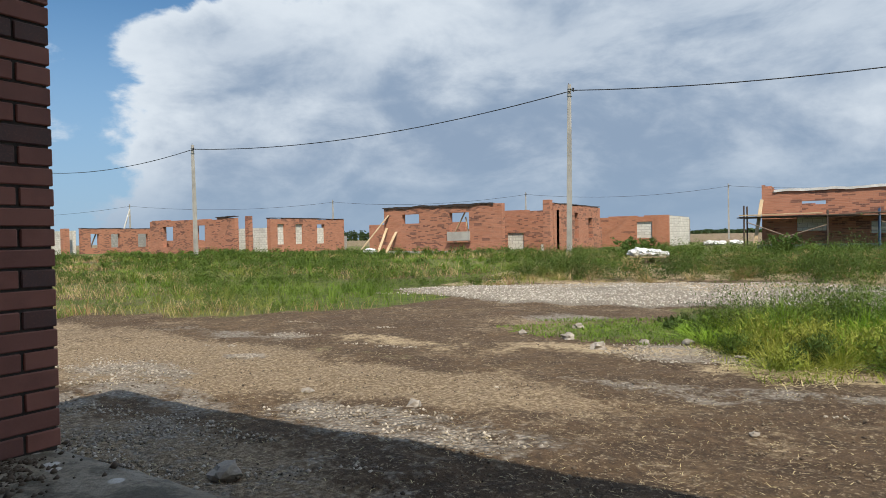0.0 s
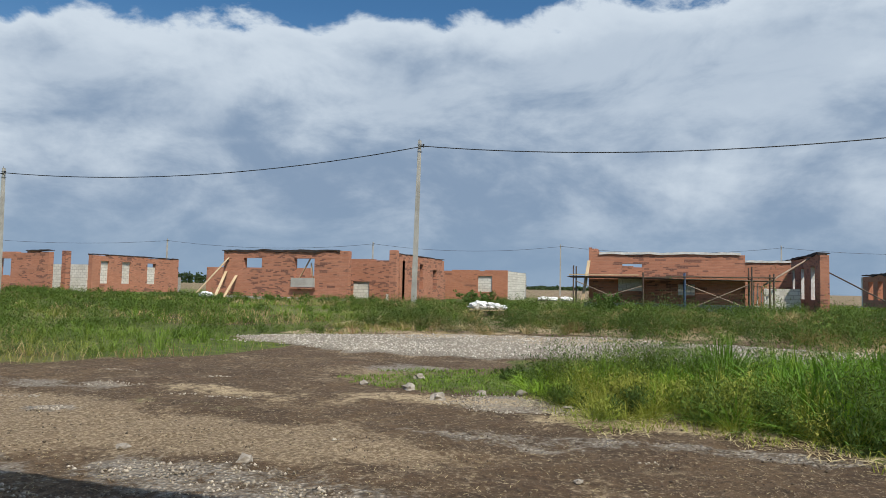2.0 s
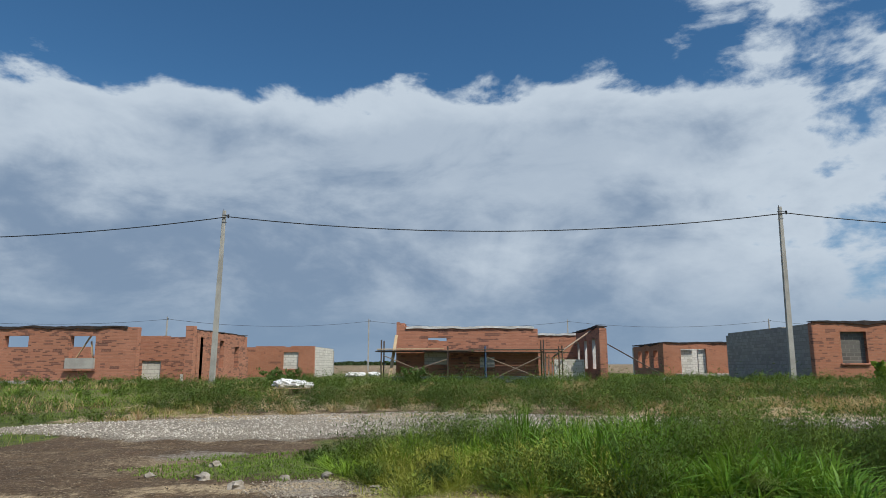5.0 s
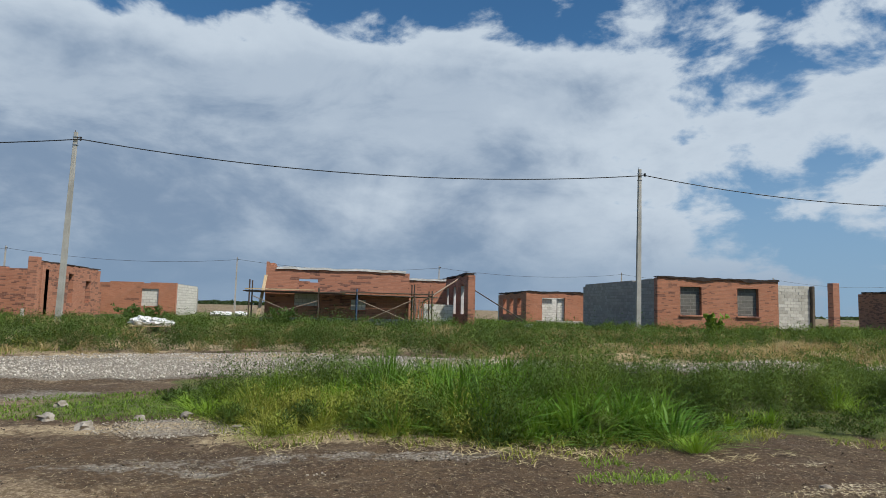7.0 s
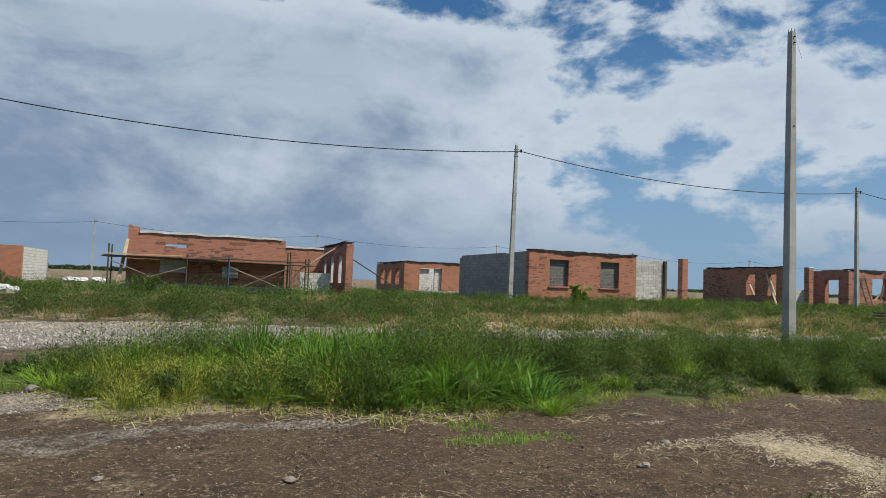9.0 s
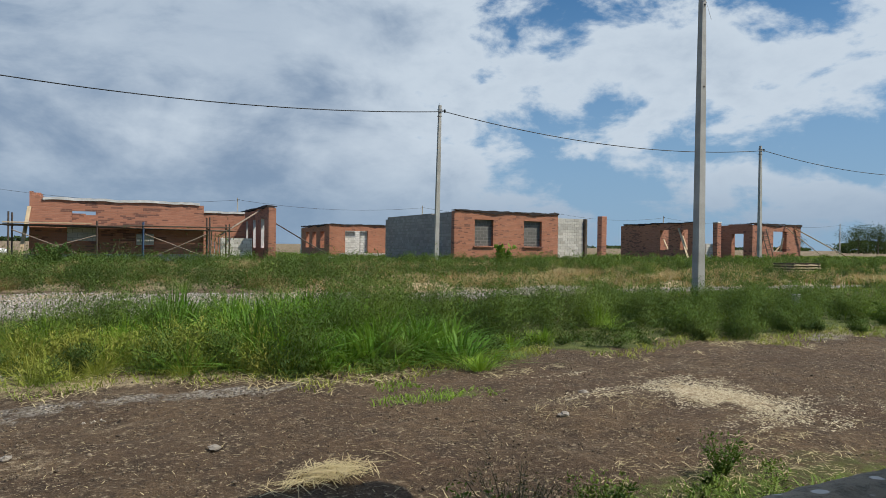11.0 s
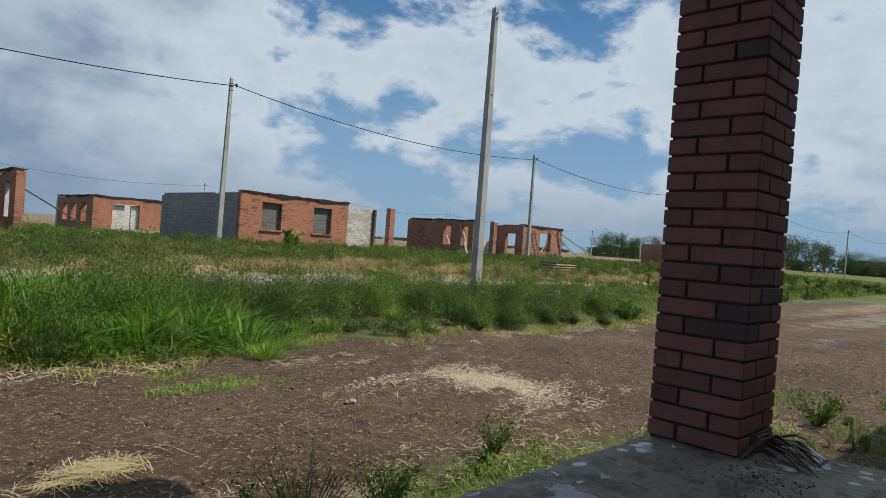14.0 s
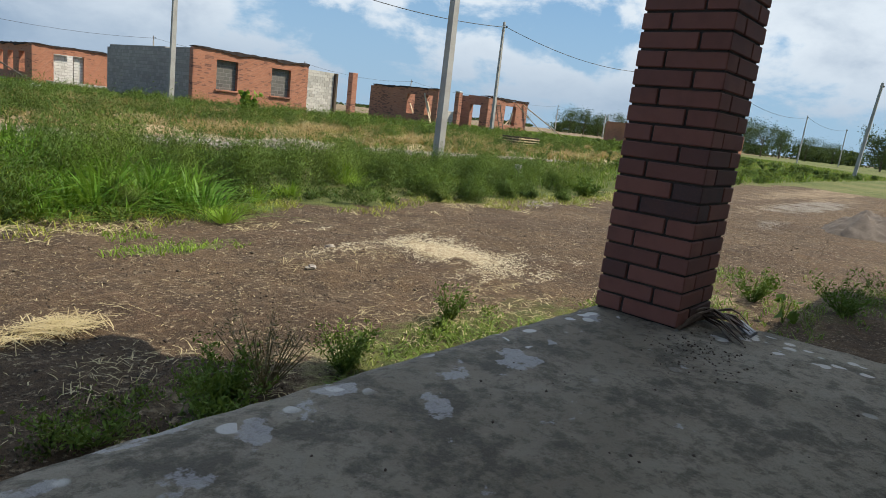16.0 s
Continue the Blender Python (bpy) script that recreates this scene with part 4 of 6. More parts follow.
def house_e():
    h = House("red brick house shell with a corner column and props")
    h.foundation(39.8, 33.6, 49.8, 44.8)
    h.wall("y", 40.2, 36.5, 44.3, 3.3, [(37.1, 37.9, 1.15, 2.78), (39.1, 40.0, 1.15, 2.78)])
    h.felt("y", 40.2, 36.4, 44.3, 3.31)
    h.column(40.3, 34.4, 3.2, 0.42, cap=True)
    h.wall("x", Y0, 43.7, 49.4, 3.24, [(46.1, 47.7, 1.1, 2.72)])
    h.felt("x", Y0, 43.6, 49.5, 3.26)
    h.wall("y", 43.7, Y0 + TH, 36.9, 3.24, [(34.8, 35.9, ZB, 2.5)])
    h.fill("x", 37.2, 42.3, 43.7, ZB, 1.7, M_PALEBLOCK, 0.3)
    h.wall("x", 44.3, 40.2, 49.4, 3.2, [(42.0, 43.5, 1.1, 2.7), (46.0, 47.5, 1.1, 2.7)])
    boards("prop_board", "long raw pine board propped against the brick wall", "board", [((49.6, 31.6, 0.3), (47.4, 33.95, 3.1)), ((53.4, 31.8, 0.3), (48.6, 33.95, 3.0)), ((39.4, 36.2, 0.3), (40.15, 38.0, 2.9))], M_PINE, 0.15, 0.05, "wall props")
    boards("window_board", "pale board leaning inside the window opening", "board", [((47.2, 34.2, 1.1), (47.5, 34.2, 2.2)), ((46.6, 34.2, 1.1), (47.2, 34.2, 1.6)), ((40.4, 37.3, 1.15), (40.4, 37.8, 2.3)), ((40.4, 39.3, 1.15), (40.4, 39.8, 2.0))], M_PINE, 0.14, 0.04, "window boards")
    la = thing("ladder", "dark wooden ladder leaning on the brick wall", "ladder")
    for x in (44.55, 45.1):
        part("rail", beam((x, 33.1, 0.3), (x, 33.9, 2.9), 0.07, 0.05), M_OLDWOOD, la)
    for k in range(7):
        z = 0.6 + 0.34 * k
        y = 33.1 + 0.8 * (z - 0.3) / 2.6
        part("rung", beam((44.55, y - 0.04, z), (45.1, y - 0.04, z), 0.05, 0.05), M_OLDWOOD, la)
    for x, y, w, z1 in ((99.5, 48.2, 6.0, 3.5), (147.0, 47.0, 6.0, 4.4)):
        q = House("small distant brick house among green fields")
        q.wall("x", y, x, x + w, z1, [(x + 4.2, x + 5.2, 1.1, 2.5)], M_WALL_B)
        q.wall("y", x, y + TH, y + 4.0, z1, (), M_WALL_B)
        q.wall("x", y + 4.0, x, x + w, z1, (), M_WALL_B)
        q.wall("y", x + w - TH, y + TH, y + 4.0, z1, (), M_WALL_B)


house_a(), house_b(), house_s(), house_c(), house_e()


# ---- poles and cables ----
def pole_at(x, y, top, label, lean=(0.0, 0.0), w=0.23, bare=False):
    z = float(rise(x, y))
    p = thing("utility_pole", label, "utility pole", "street poles", (x, y, z))
    h = top - z
    bm = bmesh.new()
    rings = []
    for t in (-0.3 / h, 0.0, 0.33, 0.66, 1.0):
        s = w / 2 * (1 - 0.36 * max(0, t))
        rings.append([bm.verts.new((sx * s * k + lean[0] * t, sy * s + lean[1] * t, h * t)) for sx, sy, k in ((-1, -1, 1.0), (1, -1, 1.0), (1, 1, 0.8), (-1, 1, 0.8))])
    for a, b in zip(rings, rings[1:]):
        for q in range(4):
            bm.faces.new((a[q], a[(q + 1) % 4], b[(q + 1) % 4], b[q]))
    bm.faces.new(rings[-1]), bm.faces.new(rings[0][::-1])
    bmesh.ops.bevel(bm, geom=[e for e in bm.edges if abs(e.verts[0].co.z - e.verts[1].co.z) > 0.1], offset=0.018, segments=1, affect="EDGES")
    part("shaft", bm, M_POLE, p, "tapered concrete shaft")
    s = w * 0.36
    lx, ly = lean
    if bare:
        # ends of the reinforcement, cast-in eyes and one loose wire
        for dx, dy in ((-0.7, -0.7), (0.7, -0.7), (0.7, 0.6), (-0.7, 0.6)):
            part("rod_end", tube((dx * s * 0.85, dy * s * 0.85, h - 0.02), (dx * s * 0.85, dy * s * 0.85, h + 0.07), 0.007), M_STEEL, p, "rusty rod end")
        for zz in (h - 0.12, h - 0.27, h - 2.35):
            part("eye", tube((0.0, -s * 1.02, zz), (0.01, -s * 1.02 - 0.02, zz - 0.03), 0.018), M_STEEL, p, "rusty cast-in eye")
        part("loose_wire", tube((s * 0.9, 0, h), (s + 0.2, -0.05, h - 0.62), 0.003), M_STEEL, p, "thin loose wire")
        return None
    for zz in (h - 0.22, h - 0.55):
        part("band", box((lx - s - 0.01, ly - s - 0.01, zz), (lx + s + 0.01, ly + s + 0.01, zz + 0.03)), M_IRON, p)
    part("hook", tube((lx + s, ly, h - 0.2), (lx + s + 0.14, ly - 0.1, h - 0.26), 0.014), M_STEEL, p)
    part("clamp", tube((lx + s + 0.14, ly - 0.1, h - 0.36), (lx + s + 0.14, ly - 0.1, h - 0.2), 0.035, 0.05), M_CABLE, p, "black cable clamp")
    part("earth_rod", tube((lx - 0.04, ly, h - 0.02), (lx - 0.04, ly, h + 0.1), 0.012), M_STEEL, p)
    return Vector((x + lx + s + 0.14, y + ly - 0.1, top - 0.3))


def cable(a, b, sag, r, label):
    bm = bmesh.new()
    n, rings = 26, []
    side = (b - a).cross(Vector((0, 0, 1))).normalized()
    for k in range(n + 1):
        t = k / n
        p = a.lerp(b, t) - Vector((0, 0, 4 * sag * t * (1 - t)))
        rings.append([bm.verts.new(p + side * (r * math.cos(q)) + Vector((0, 0, r * math.sin(q)))) for q in (0, 1.5708, 3.1416, 4.7124)])
    for u, w in zip(rings, rings[1:]):
        for q in range(4):
            bm.faces.new((u[q], u[(q + 1) % 4], w[(q + 1) % 4], w[q]))
    tagged(part("overhead_cable", bm, M_CABLE, None), label, "cable", "overhead cables")


def build_poles():
    tie = []
    L = "square grey concrete utility pole standing in tall weeds"
    for x, y, top, lean in ((-84.0, 28.4, 8.0, (0, 0)), (-59.8, 28.2, 8.0, (0, 0)), (-35.6, 27.2, 7.55, (-0.1, 0)), (-10.95, 28.75, 8.2, (0.12, 0)), (14.1, 28.75, 8.15, (0.12, 0)), (37.7, 28.8, 8.05, (-0.05, 0)), (62.0, 28.8, 8.0, (0, 0)), (92.0, 28.8, 8.0, (0, 0)), (124.0, 28.8, 8.3, (0.4, 0)), (158.0, 28.8, 8.2, (0.3, 0))):
        tie.append(pole_at(x, y, top, L, lean))
    for a, b in zip(tie, tie[1:]):
        cable(a, b, 0.75, 0.022, "black bundled overhead cable sagging between concrete poles")
    pole_at(13.36, 11.92, 7.75, "tall near concrete utility pole with no cable, weeds round its foot", (0.0, 0.0), 0.235, True)
    pole_at(62.4, 10.1, 7.8, "leaning concrete utility pole beside the dirt road", (0.3, -0.4), 0.28)
    back = []
    for x, y in BACK_LINE:
        back.append(pole_at(x, y, 8.0, "distant thin concrete pole behind the houses", (0, 0), 0.24))
    for a, b in zip(back, back[1:]):
        cable(a, b, 0.9, 0.02, "thin distant overhead cable behind the houses")
    tagged(part("pole_strut", tube((-104.6, 64.2, -0.1), (-103.5, 66.0, 7.2), 0.14, 0.11), M_FILM, None), "pale concrete strut leaning against a distant pole", "pole strut")
    pole_at(177.0, 94.0, 6.9, "distant thin concrete pole in the green field", (0, 0), 0.3)


BACK_LINE = ((-150.0, 60.0), (-103.5, 66.0), (-74.0, 84.0), (-42.0, 92.0), (-14.0, 98.0), (16.2, 101.0), (46.7, 101.0), (74.4, 101.0), (102.2, 101.0), (131.9, 101.0), (161.7, 101.0), (192.2, 101.0))
build_poles()


# ---- growth ----
def blades_mesh(name, base, height, width, lean, mat, rng):
    """Grass blades, bent and tapered; one row of base for each."""
    n = len(base)
    a = rng.uniform(0, 2 * np.pi, n)
    side = np.stack([np.cos(a), np.sin(a), np.zeros(n)], -1)
    b = rng.uniform(0, 2 * np.pi, n)
    bend = np.stack([np.cos(b), np.sin(b), np.zeros(n)], -1) * (lean * height)[:, None]
    up = np.array([0, 0, 1.0])
    mid = base + up * (0.55 * height)[:, None] + bend * 0.3
    tip = base + up * (height * np.clip(1 - 0.35 * lean, 0.3, 1))[:, None] + bend
    w = side * (width / 2)[:, None]
    verts = np.stack([base - w, base + w, mid + w * 0.8, mid - w * 0.8, tip], 1).reshape(-1, 3)
    k = np.arange(n)[:, None] * 5
    faces = np.concatenate([k + [0, 1, 2], k + [0, 2, 3], k + [3, 2, 4]], 1).reshape(-1, 3)
    return mesh_arrays(name, verts, faces, mat)


def sticks_mesh(name, base, length, width, pitch, mat, rng):
    """Straws that lie about: thin bent strips."""
    n = len(base)
    a = rng.uniform(0, 2 * np.pi, n)
    d = np.stack([np.cos(a), np.sin(a), pitch * rng.uniform(-1, 1, n)], -1) * (length / 2)[:, None]
    s = np.stack([-np.sin(a), np.cos(a), np.zeros(n)], -1) * (width / 2)[:, None]
    mid = base + np.stack([np.zeros(n), np.zeros(n), length * 0.06], -1) + s * rng.uniform(-2, 2, n)[:, None]
    verts = np.stack([base - d - s, base - d + s, mid + s, mid - s, base + d], 1).reshape(-1, 3)
    k = np.arange(n)[:, None] * 5
    faces = np.concatenate([k + [0, 1, 2], k + [0, 2, 3], k + [3, 2, 4]], 1).reshape(-1, 3)
    return mesh_arrays(name, verts, faces, mat)


def straw_stuff(name, label, places, length, width, mat, rng, heap=None):
    z = rise(places[:, 0], places[:, 1]) + rng.uniform(0.004, 0.018, len(places)) + (0 if heap is None else heap)
    me = sticks_mesh(name, np.stack([places[:, 0], places[:, 1], z], -1), length, width, 0.15, mat, rng)
    tagged(new(name, me), label, "straw", kind="stuff")


def leaves_mesh(name, at, size, slim, mat, rng, upward=0.5, facing=None):
    """Small leaves: a folded rhombus at each place; facing: the way out of the bush, which softens their shading."""
    n = len(at)
    d = rng.normal(0, 1, (n, 3))
    d[:, 2] = np.abs(d[:, 2]) * upward + 0.15
    d /= np.linalg.norm(d, axis=1, keepdims=True)
    s = np.cross(d, rng.normal(0, 1, (n, 3)))
    s /= np.linalg.norm(s, axis=1, keepdims=True)
    L, W = size[:, None], (size * slim)[:, None]
    fold = np.cross(d, s) * W * 0.25
    verts = np.stack([at, at + d * L * 0.5 + s * W * 0.5 + fold, at + d * L, at + d * L * 0.5 - s * W * 0.5 + fold], 1).reshape(-1, 3)
    k = np.arange(n)[:, None] * 4
    faces = np.concatenate([k + [0, 1, 2], k + [0, 2, 3]], 1).reshape(-1, 3)
    me = mesh_arrays(name, verts, faces, mat)
    if facing is not None:
        own = np.cross(d, s)
        own *= np.sign(np.sum(own * facing, 1, keepdims=True) + 1e-9)
        soft = facing * 0.8 + own * 0.45
        soft /= np.linalg.norm(soft, axis=1, keepdims=True)
        me.normals_split_custom_set_from_vertices(np.repeat(soft, 4, 0))
    return me


def scatter(n, lo, hi, keep, rng, near=None):
    """n places in a rectangle where keep(x, y) says yes, more of them near the porch when near is given."""
    got = np.zeros((0, 2))
    while len(got) < n:
        p = rng.uniform(lo, hi, (4 * n, 2))
        ok = keep(p[:, 0], p[:, 1])
        if near:
            d = np.hypot(p[:, 0], p[:, 1])
            ok &= rng.random(len(p)) < np.minimum(1, (near / d) ** 1.25)
        got = np.concatenate([got, p[ok]])
    return got[:n]


def plants_stuff(name, label, places, height, radius, per, leaf, slim, mat, rng):
    """Bushy herbs: sprays of small leaves that rise from each place and spread into a rounded, uneven head."""
    n, sprays = len(places), 14
    sa, st = rng.uniform(0, 2 * np.pi, (n, sprays)), rng.random((n, sprays)) ** 0.8
    reach_ = rng.uniform(0.72, 1.12, (n, sprays))
    i = np.repeat(np.arange(n), per)
    j = rng.integers(0, sprays, len(i))
    u = rng.random(len(i)) ** 0.6
    lean = 1.45 * st[i, j]
    out = radius[i] * reach_[i, j] * u * np.sin(lean) * 1.05
    up = height[i] * reach_[i, j] * (u * np.cos(lean) * 0.95 + 0.10 * np.sin(3.1 * u))
    fuzz = rng.normal(0, 1, (len(i), 3)) * (0.06 + 0.13 * u)[:, None] * np.stack([radius[i], radius[i], height[i] * 0.7], -1)
    x, y = out * np.cos(sa[i, j]) + fuzz[:, 0], out * np.sin(sa[i, j]) + fuzz[:, 1]
    z = np.abs(up + fuzz[:, 2])
    face = np.stack([x / radius[i], y / radius[i], z / height[i] + 0.15], -1)
    face /= np.linalg.norm(face, axis=1, keepdims=True)
    at = np.stack([places[i, 0] + x, places[i, 1] + y, rise(places[i, 0], places[i, 1]) + z], -1)
    me = leaves_mesh(name, at, leaf[i] * rng.uniform(0.6, 1.3, len(i)), slim, mat, rng, 1.3, face)
    tagged(new(name, me), label, "weeds", kind="stuff")


def blades_stuff(name, label, places, height, width, lean, mat, rng, category="grass"):
    base = np.stack([places[:, 0], places[:, 1], rise(places[:, 0], places[:, 1]) - 0.01], -1)
    tagged(new(name, blades_mesh(name, base, height, width, lean, mat, rng)), label, category, kind="stuff")


def tufts_stuff(name, label, places, per, height, spread_, width, mat, rng, category="grass"):
    """Grass in tufts: blades that lean out from each place."""
    n = len(places)
    i = np.repeat(np.arange(n), per)
    m = len(i)
    a = rng.uniform(0, 2 * np.pi, m)
    out = np.stack([np.cos(a), np.sin(a), np.zeros(m)], -1)
    r = rng.random(m) ** 0.6
    base = np.concatenate([places[i], np.zeros((m, 1))], 1) + out * (spread_[i] * 0.35 * r)[:, None]
    base[:, 2] = rise(places[:, 0], places[:, 1])[i] - 0.01
    h = height[i] * rng.uniform(0.45, 1.1, m)
    tip = base + out * (spread_[i] * r * rng.uniform(0.6, 1.5, m))[:, None] + np.array([0, 0, 1.0]) * (h * (1 - 0.4 * r))[:, None]
    mid = base + (tip - base) * 0.45 + np.array([0, 0, 1.0]) * (h * 0.18)[:, None]
    s = np.stack([-np.sin(a + rng.normal(0, 0.7, m)), np.cos(a), np.zeros(m)], -1) * (width[i] * rng.uniform(0.6, 1.4, m) / 2)[:, None]
    verts = np.stack([base - s * 0.6, base + s * 0.6, mid + s, mid - s, tip], 1).reshape(-1, 3)
    k = np.arange(m)[:, None] * 5
    faces = np.concatenate([k + [0, 1, 2], k + [0, 2, 3], k + [3, 2, 4]], 1).reshape(-1, 3)
    tagged(new(name, mesh_arrays(name, verts, faces, mat)), label, category, kind="stuff")


HOUSE_BOXES = ((-26.0, 33.6, -14.0, 45), (-51, 33.6, -40, 48), (-3.8, 33.4, 7.6, 44.7), (17.5, 33.3, 30.9, 45), (39.7, 33.5, 49.9, 45), (-17, 49.5, -9.7, 58), (14.7, 48.5, 26, 59), (-78, 34.4, -66, 46))


def free(x, y):
    ok = ~((np.abs(x / np.maximum(y, 1) + 0.257) < 0.026) & (y > 17.5) & (y < 23))
    for x0, y0, x1, y1 in HOUSE_BOXES:
        ok &= ~((x > x0) & (x < x1) & (y > y0) & (y < y1))
    return ok


def build_growth():
    rng = np.random.default_rng(11)
    clear = lambda x, y: gravel_at(x, y) < 0.25
    # the weed bank across the yard
    bank = lambda x, y: (y > front(x)) & (y < 10.7 + 0.5 * np.sin(0.9 * x)) & clear(x, y)
    reach = lambda x: np.interp(x, [-2.5, -1, 1, 3, 5, 8, 12], [0.40, 0.74, 0.94, 0.84, 0.68, 0.52, 0.48])
    ramp = lambda p: np.clip(0.35 + (p[:, 1] - front(p[:, 0])) * 0.5, 0.3, 1.0)
    feathery = lambda x, y: bank(x, y) & ((x > 2.6 + 0.5 * np.sin(1.3 * y)) | (x < 1.0 + 0.4 * np.sin(1.7 * y)) | (ripple(x, y, 2.1) > 0.1))
    for name, label, count, mat in (("weeds", "dense green feathery weeds growing along the yard", 150, M_WEED), ("dark_weeds", "dark green feathery weeds growing along the yard", 120, M_BUSH)):
        p = scatter(count, (-2.6, 5.5), (14.0, 11.2), lambda x, y: feathery(x, y) & (ripple(x, y, 1.2) > -0.45), rng)
        tall = np.clip(1.05 + 0.22 * ripple(p[:, 0], p[:, 1], 1.3) + rng.normal(0, 0.25, len(p)), 0.4, 1.45) * ramp(p) * reach(p[:, 0])
        plants_stuff(name, label, p, tall, np.clip(tall * rng.uniform(0.65, 1.0, len(p)), 0.16, 0.60), 1150, rng.uniform(0.034, 0.050, len(p)), 0.20, mat, rng)
    p = scatter(34, (-1.8, 6.0), (2.0, 8.0), lambda x, y: bank(x, y) & (blob(x, y, 0.0, 6.9, 1.5, 0.7) > 0.3), rng)
    plants_stuff("yellow_weeds", "yellowing weeds at the front of the weed bank", p, rng.uniform(0.25, 0.5, len(p)), rng.uniform(0.18, 0.32, len(p)), 420, rng.uniform(0.035, 0.05, len(p)), 0.2, M_YELLOW, rng)
    p = scatter(420, (-2.6, 5.3), (14.0, 11.2), lambda x, y: bank(x, y - 0.1), rng)
    plants_stuff("low_weeds", "low mixed green weeds under the taller ones", p, rng.uniform(0.06, 0.22, len(p)) * np.clip(reach(p[:, 0]) * 1.6, 0.5, 1), rng.uniform(0.12, 0.3, len(p)), 150, rng.uniform(0.03, 0.05, len(p)), 0.35, M_BUSH, rng)
    reeds = lambda x, y: bank(x, y) & (x > 0.5 + 0.5 * np.sin(1.9 * y)) & (x < 3.4 + 0.5 * np.sin(1.1 * y))
    p = scatter(85, (0.2, 5.4), (3.9, 10.4), reeds, rng)
    tufts_stuff("broad_grass", "deep green broad-bladed grass among the weeds", p, 70, rng.uniform(0.45, 1.0, len(p)) * ramp(p) * reach(p[:, 0]) * 0.92, rng.uniform(0.45, 0.9, len(p)), rng.uniform(0.012, 0.024, len(p)), M_REED, rng)
    p = scatter(70, (-2.0, 5.5), (7.0, 10.2), lambda x, y: bank(x, y) & (ripple(x, y, 0.9) > 0.1), rng)
    tufts_stuff("tall_grass", "tall bright green grass among the weeds", p, 130, rng.uniform(0.4, 0.85, len(p)) * ramp(p) * reach(p[:, 0]), rng.uniform(0.2, 0.45, len(p)), rng.uniform(0.005, 0.010, len(p)), M_GRASS, rng)
    p = scatter(60, (-1.6, 6.0), (2.8, 8.4), lambda x, y: bank(x, y) & (blob(x, y, 0.1, 7.0, 1.7, 0.9) > 0.35), rng)
    tufts_stuff("yellow_grass", "yellowing grass at the front of the weeds", p, 120, rng.uniform(0.3, 0.6, len(p)) * ramp(p), rng.uniform(0.2, 0.45, len(p)), rng.uniform(0.003, 0.007, len(p)), M_YELLOW, rng)
    p = scatter(3800, (-3.0, 5.2), (15.0, 7.4), lambda x, y: (np.abs(y - front(x) + 0.05) < 0.45) & (ripple(x, y, 2.2) > -0.1), rng)
    blades_stuff("edge_grass", "low dry and green grass fringe at the yard edge", p, rng.uniform(0.03, 0.14, len(p)), rng.uniform(0.005, 0.012, len(p)), rng.uniform(0.5, 1.8, len(p)), M_YELLOW, rng)
    p = scatter(2000, (-3.0, 5.2), (15.0, 7.4), lambda x, y: (np.abs(y - front(x) + 0.2) < 0.4) & (ripple(x, y, 1.6) < 0.3), rng)
    straw_stuff("edge_straw", "dry straw lying along the weeds", p, rng.uniform(0.05, 0.25, len(p)), rng.uniform(0.004, 0.010, len(p)), M_STRAW, rng)
    # low herbs on the left of the bank
    p = scatter(5200, (-4.2, 7.2), (-0.9, 10.2), lambda x, y: (blob(x, y, -2.2, 8.5, 1.5, 1.1) > 0.35 + 0.2 * ripple(x, y, 2.5)) & clear(x, y), rng)
    blades_stuff("low_grass", "low green grass on the trodden ground", p, rng.uniform(0.02, 0.09, len(p)), rng.uniform(0.006, 0.014, len(p)), rng.uniform(0.5, 1.6, len(p)), M_FIELD, rng)
    # the left field
    left = lambda x, y: (x < -5.5) & (y > front(x)) & (y < 33.5) & clear(x, y) & free(x, y)
    p = scatter(26000, (-46, 3.5), (-5.5, 33.5), lambda x, y: left(x, y) & (ripple(x, y, 0.6) > -0.6), rng, 11.0)
    d = np.hypot(p[:, 0], p[:, 1])
    blades_stuff("field_grass", "low green meadow grass on the open plots", p, rng.uniform(0.05, 0.22, len(p)), 0.0007 * d * rng.uniform(0.6, 1.4, len(p)), rng.uniform(0.2, 1.1, len(p)), M_FIELD, rng)
    p = scatter(420, (-46, 3.5), (-5.5, 33.5), lambda x, y: left(x, y) & (ripple(x, y, 0.6) > -0.4), rng, 11.0)
    d = np.hypot(p[:, 0], p[:, 1])
    tufts_stuff("meadow_tufts", "tufts of tall green meadow grass", p, 60, rng.uniform(0.2, 0.5, len(p)) * np.clip(0.4 + (p[:, 1] - front(p[:, 0])) * 0.5, 0.4, 1) * np.interp(p[:, 1], [14, 30], [1.0, 0.6]), rng.uniform(0.2, 0.55, len(p)), 0.0005 * d, M_FIELD, rng)
    p = scatter(1150, (-46, 3.5), (-5.5, 33.5), lambda x, y: left(x, y) & (ripple(x, y, 0.8) > 0.0), rng, 14.0)
    d = np.hypot(p[:, 0], p[:, 1])
    tall = np.interp(p[:, 1], [8, 18, 28], [0.42, 0.42, 0.30]) * np.clip(1.0 + 0.3 * ripple(p[:, 0], p[:, 1]) + rng.normal(0, 0.35, len(p)), 0.4, 1.9)
    plants_stuff("meadow_weeds", "feathery green weeds in the meadow", p, tall, tall * rng.uniform(0.8, 1.5, len(p)), 190, 0.0025 * d, 0.3, M_WEED, rng)
    p = scatter(9000, (-46, 3.5), (-5.5, 32), lambda x, y: left(x, y) & ((ripple(x, y, 0.5) < -0.55) | (np.abs(y - front(x)) < 0.5)), rng, 11.0)
    d = np.hypot(p[:, 0], p[:, 1])
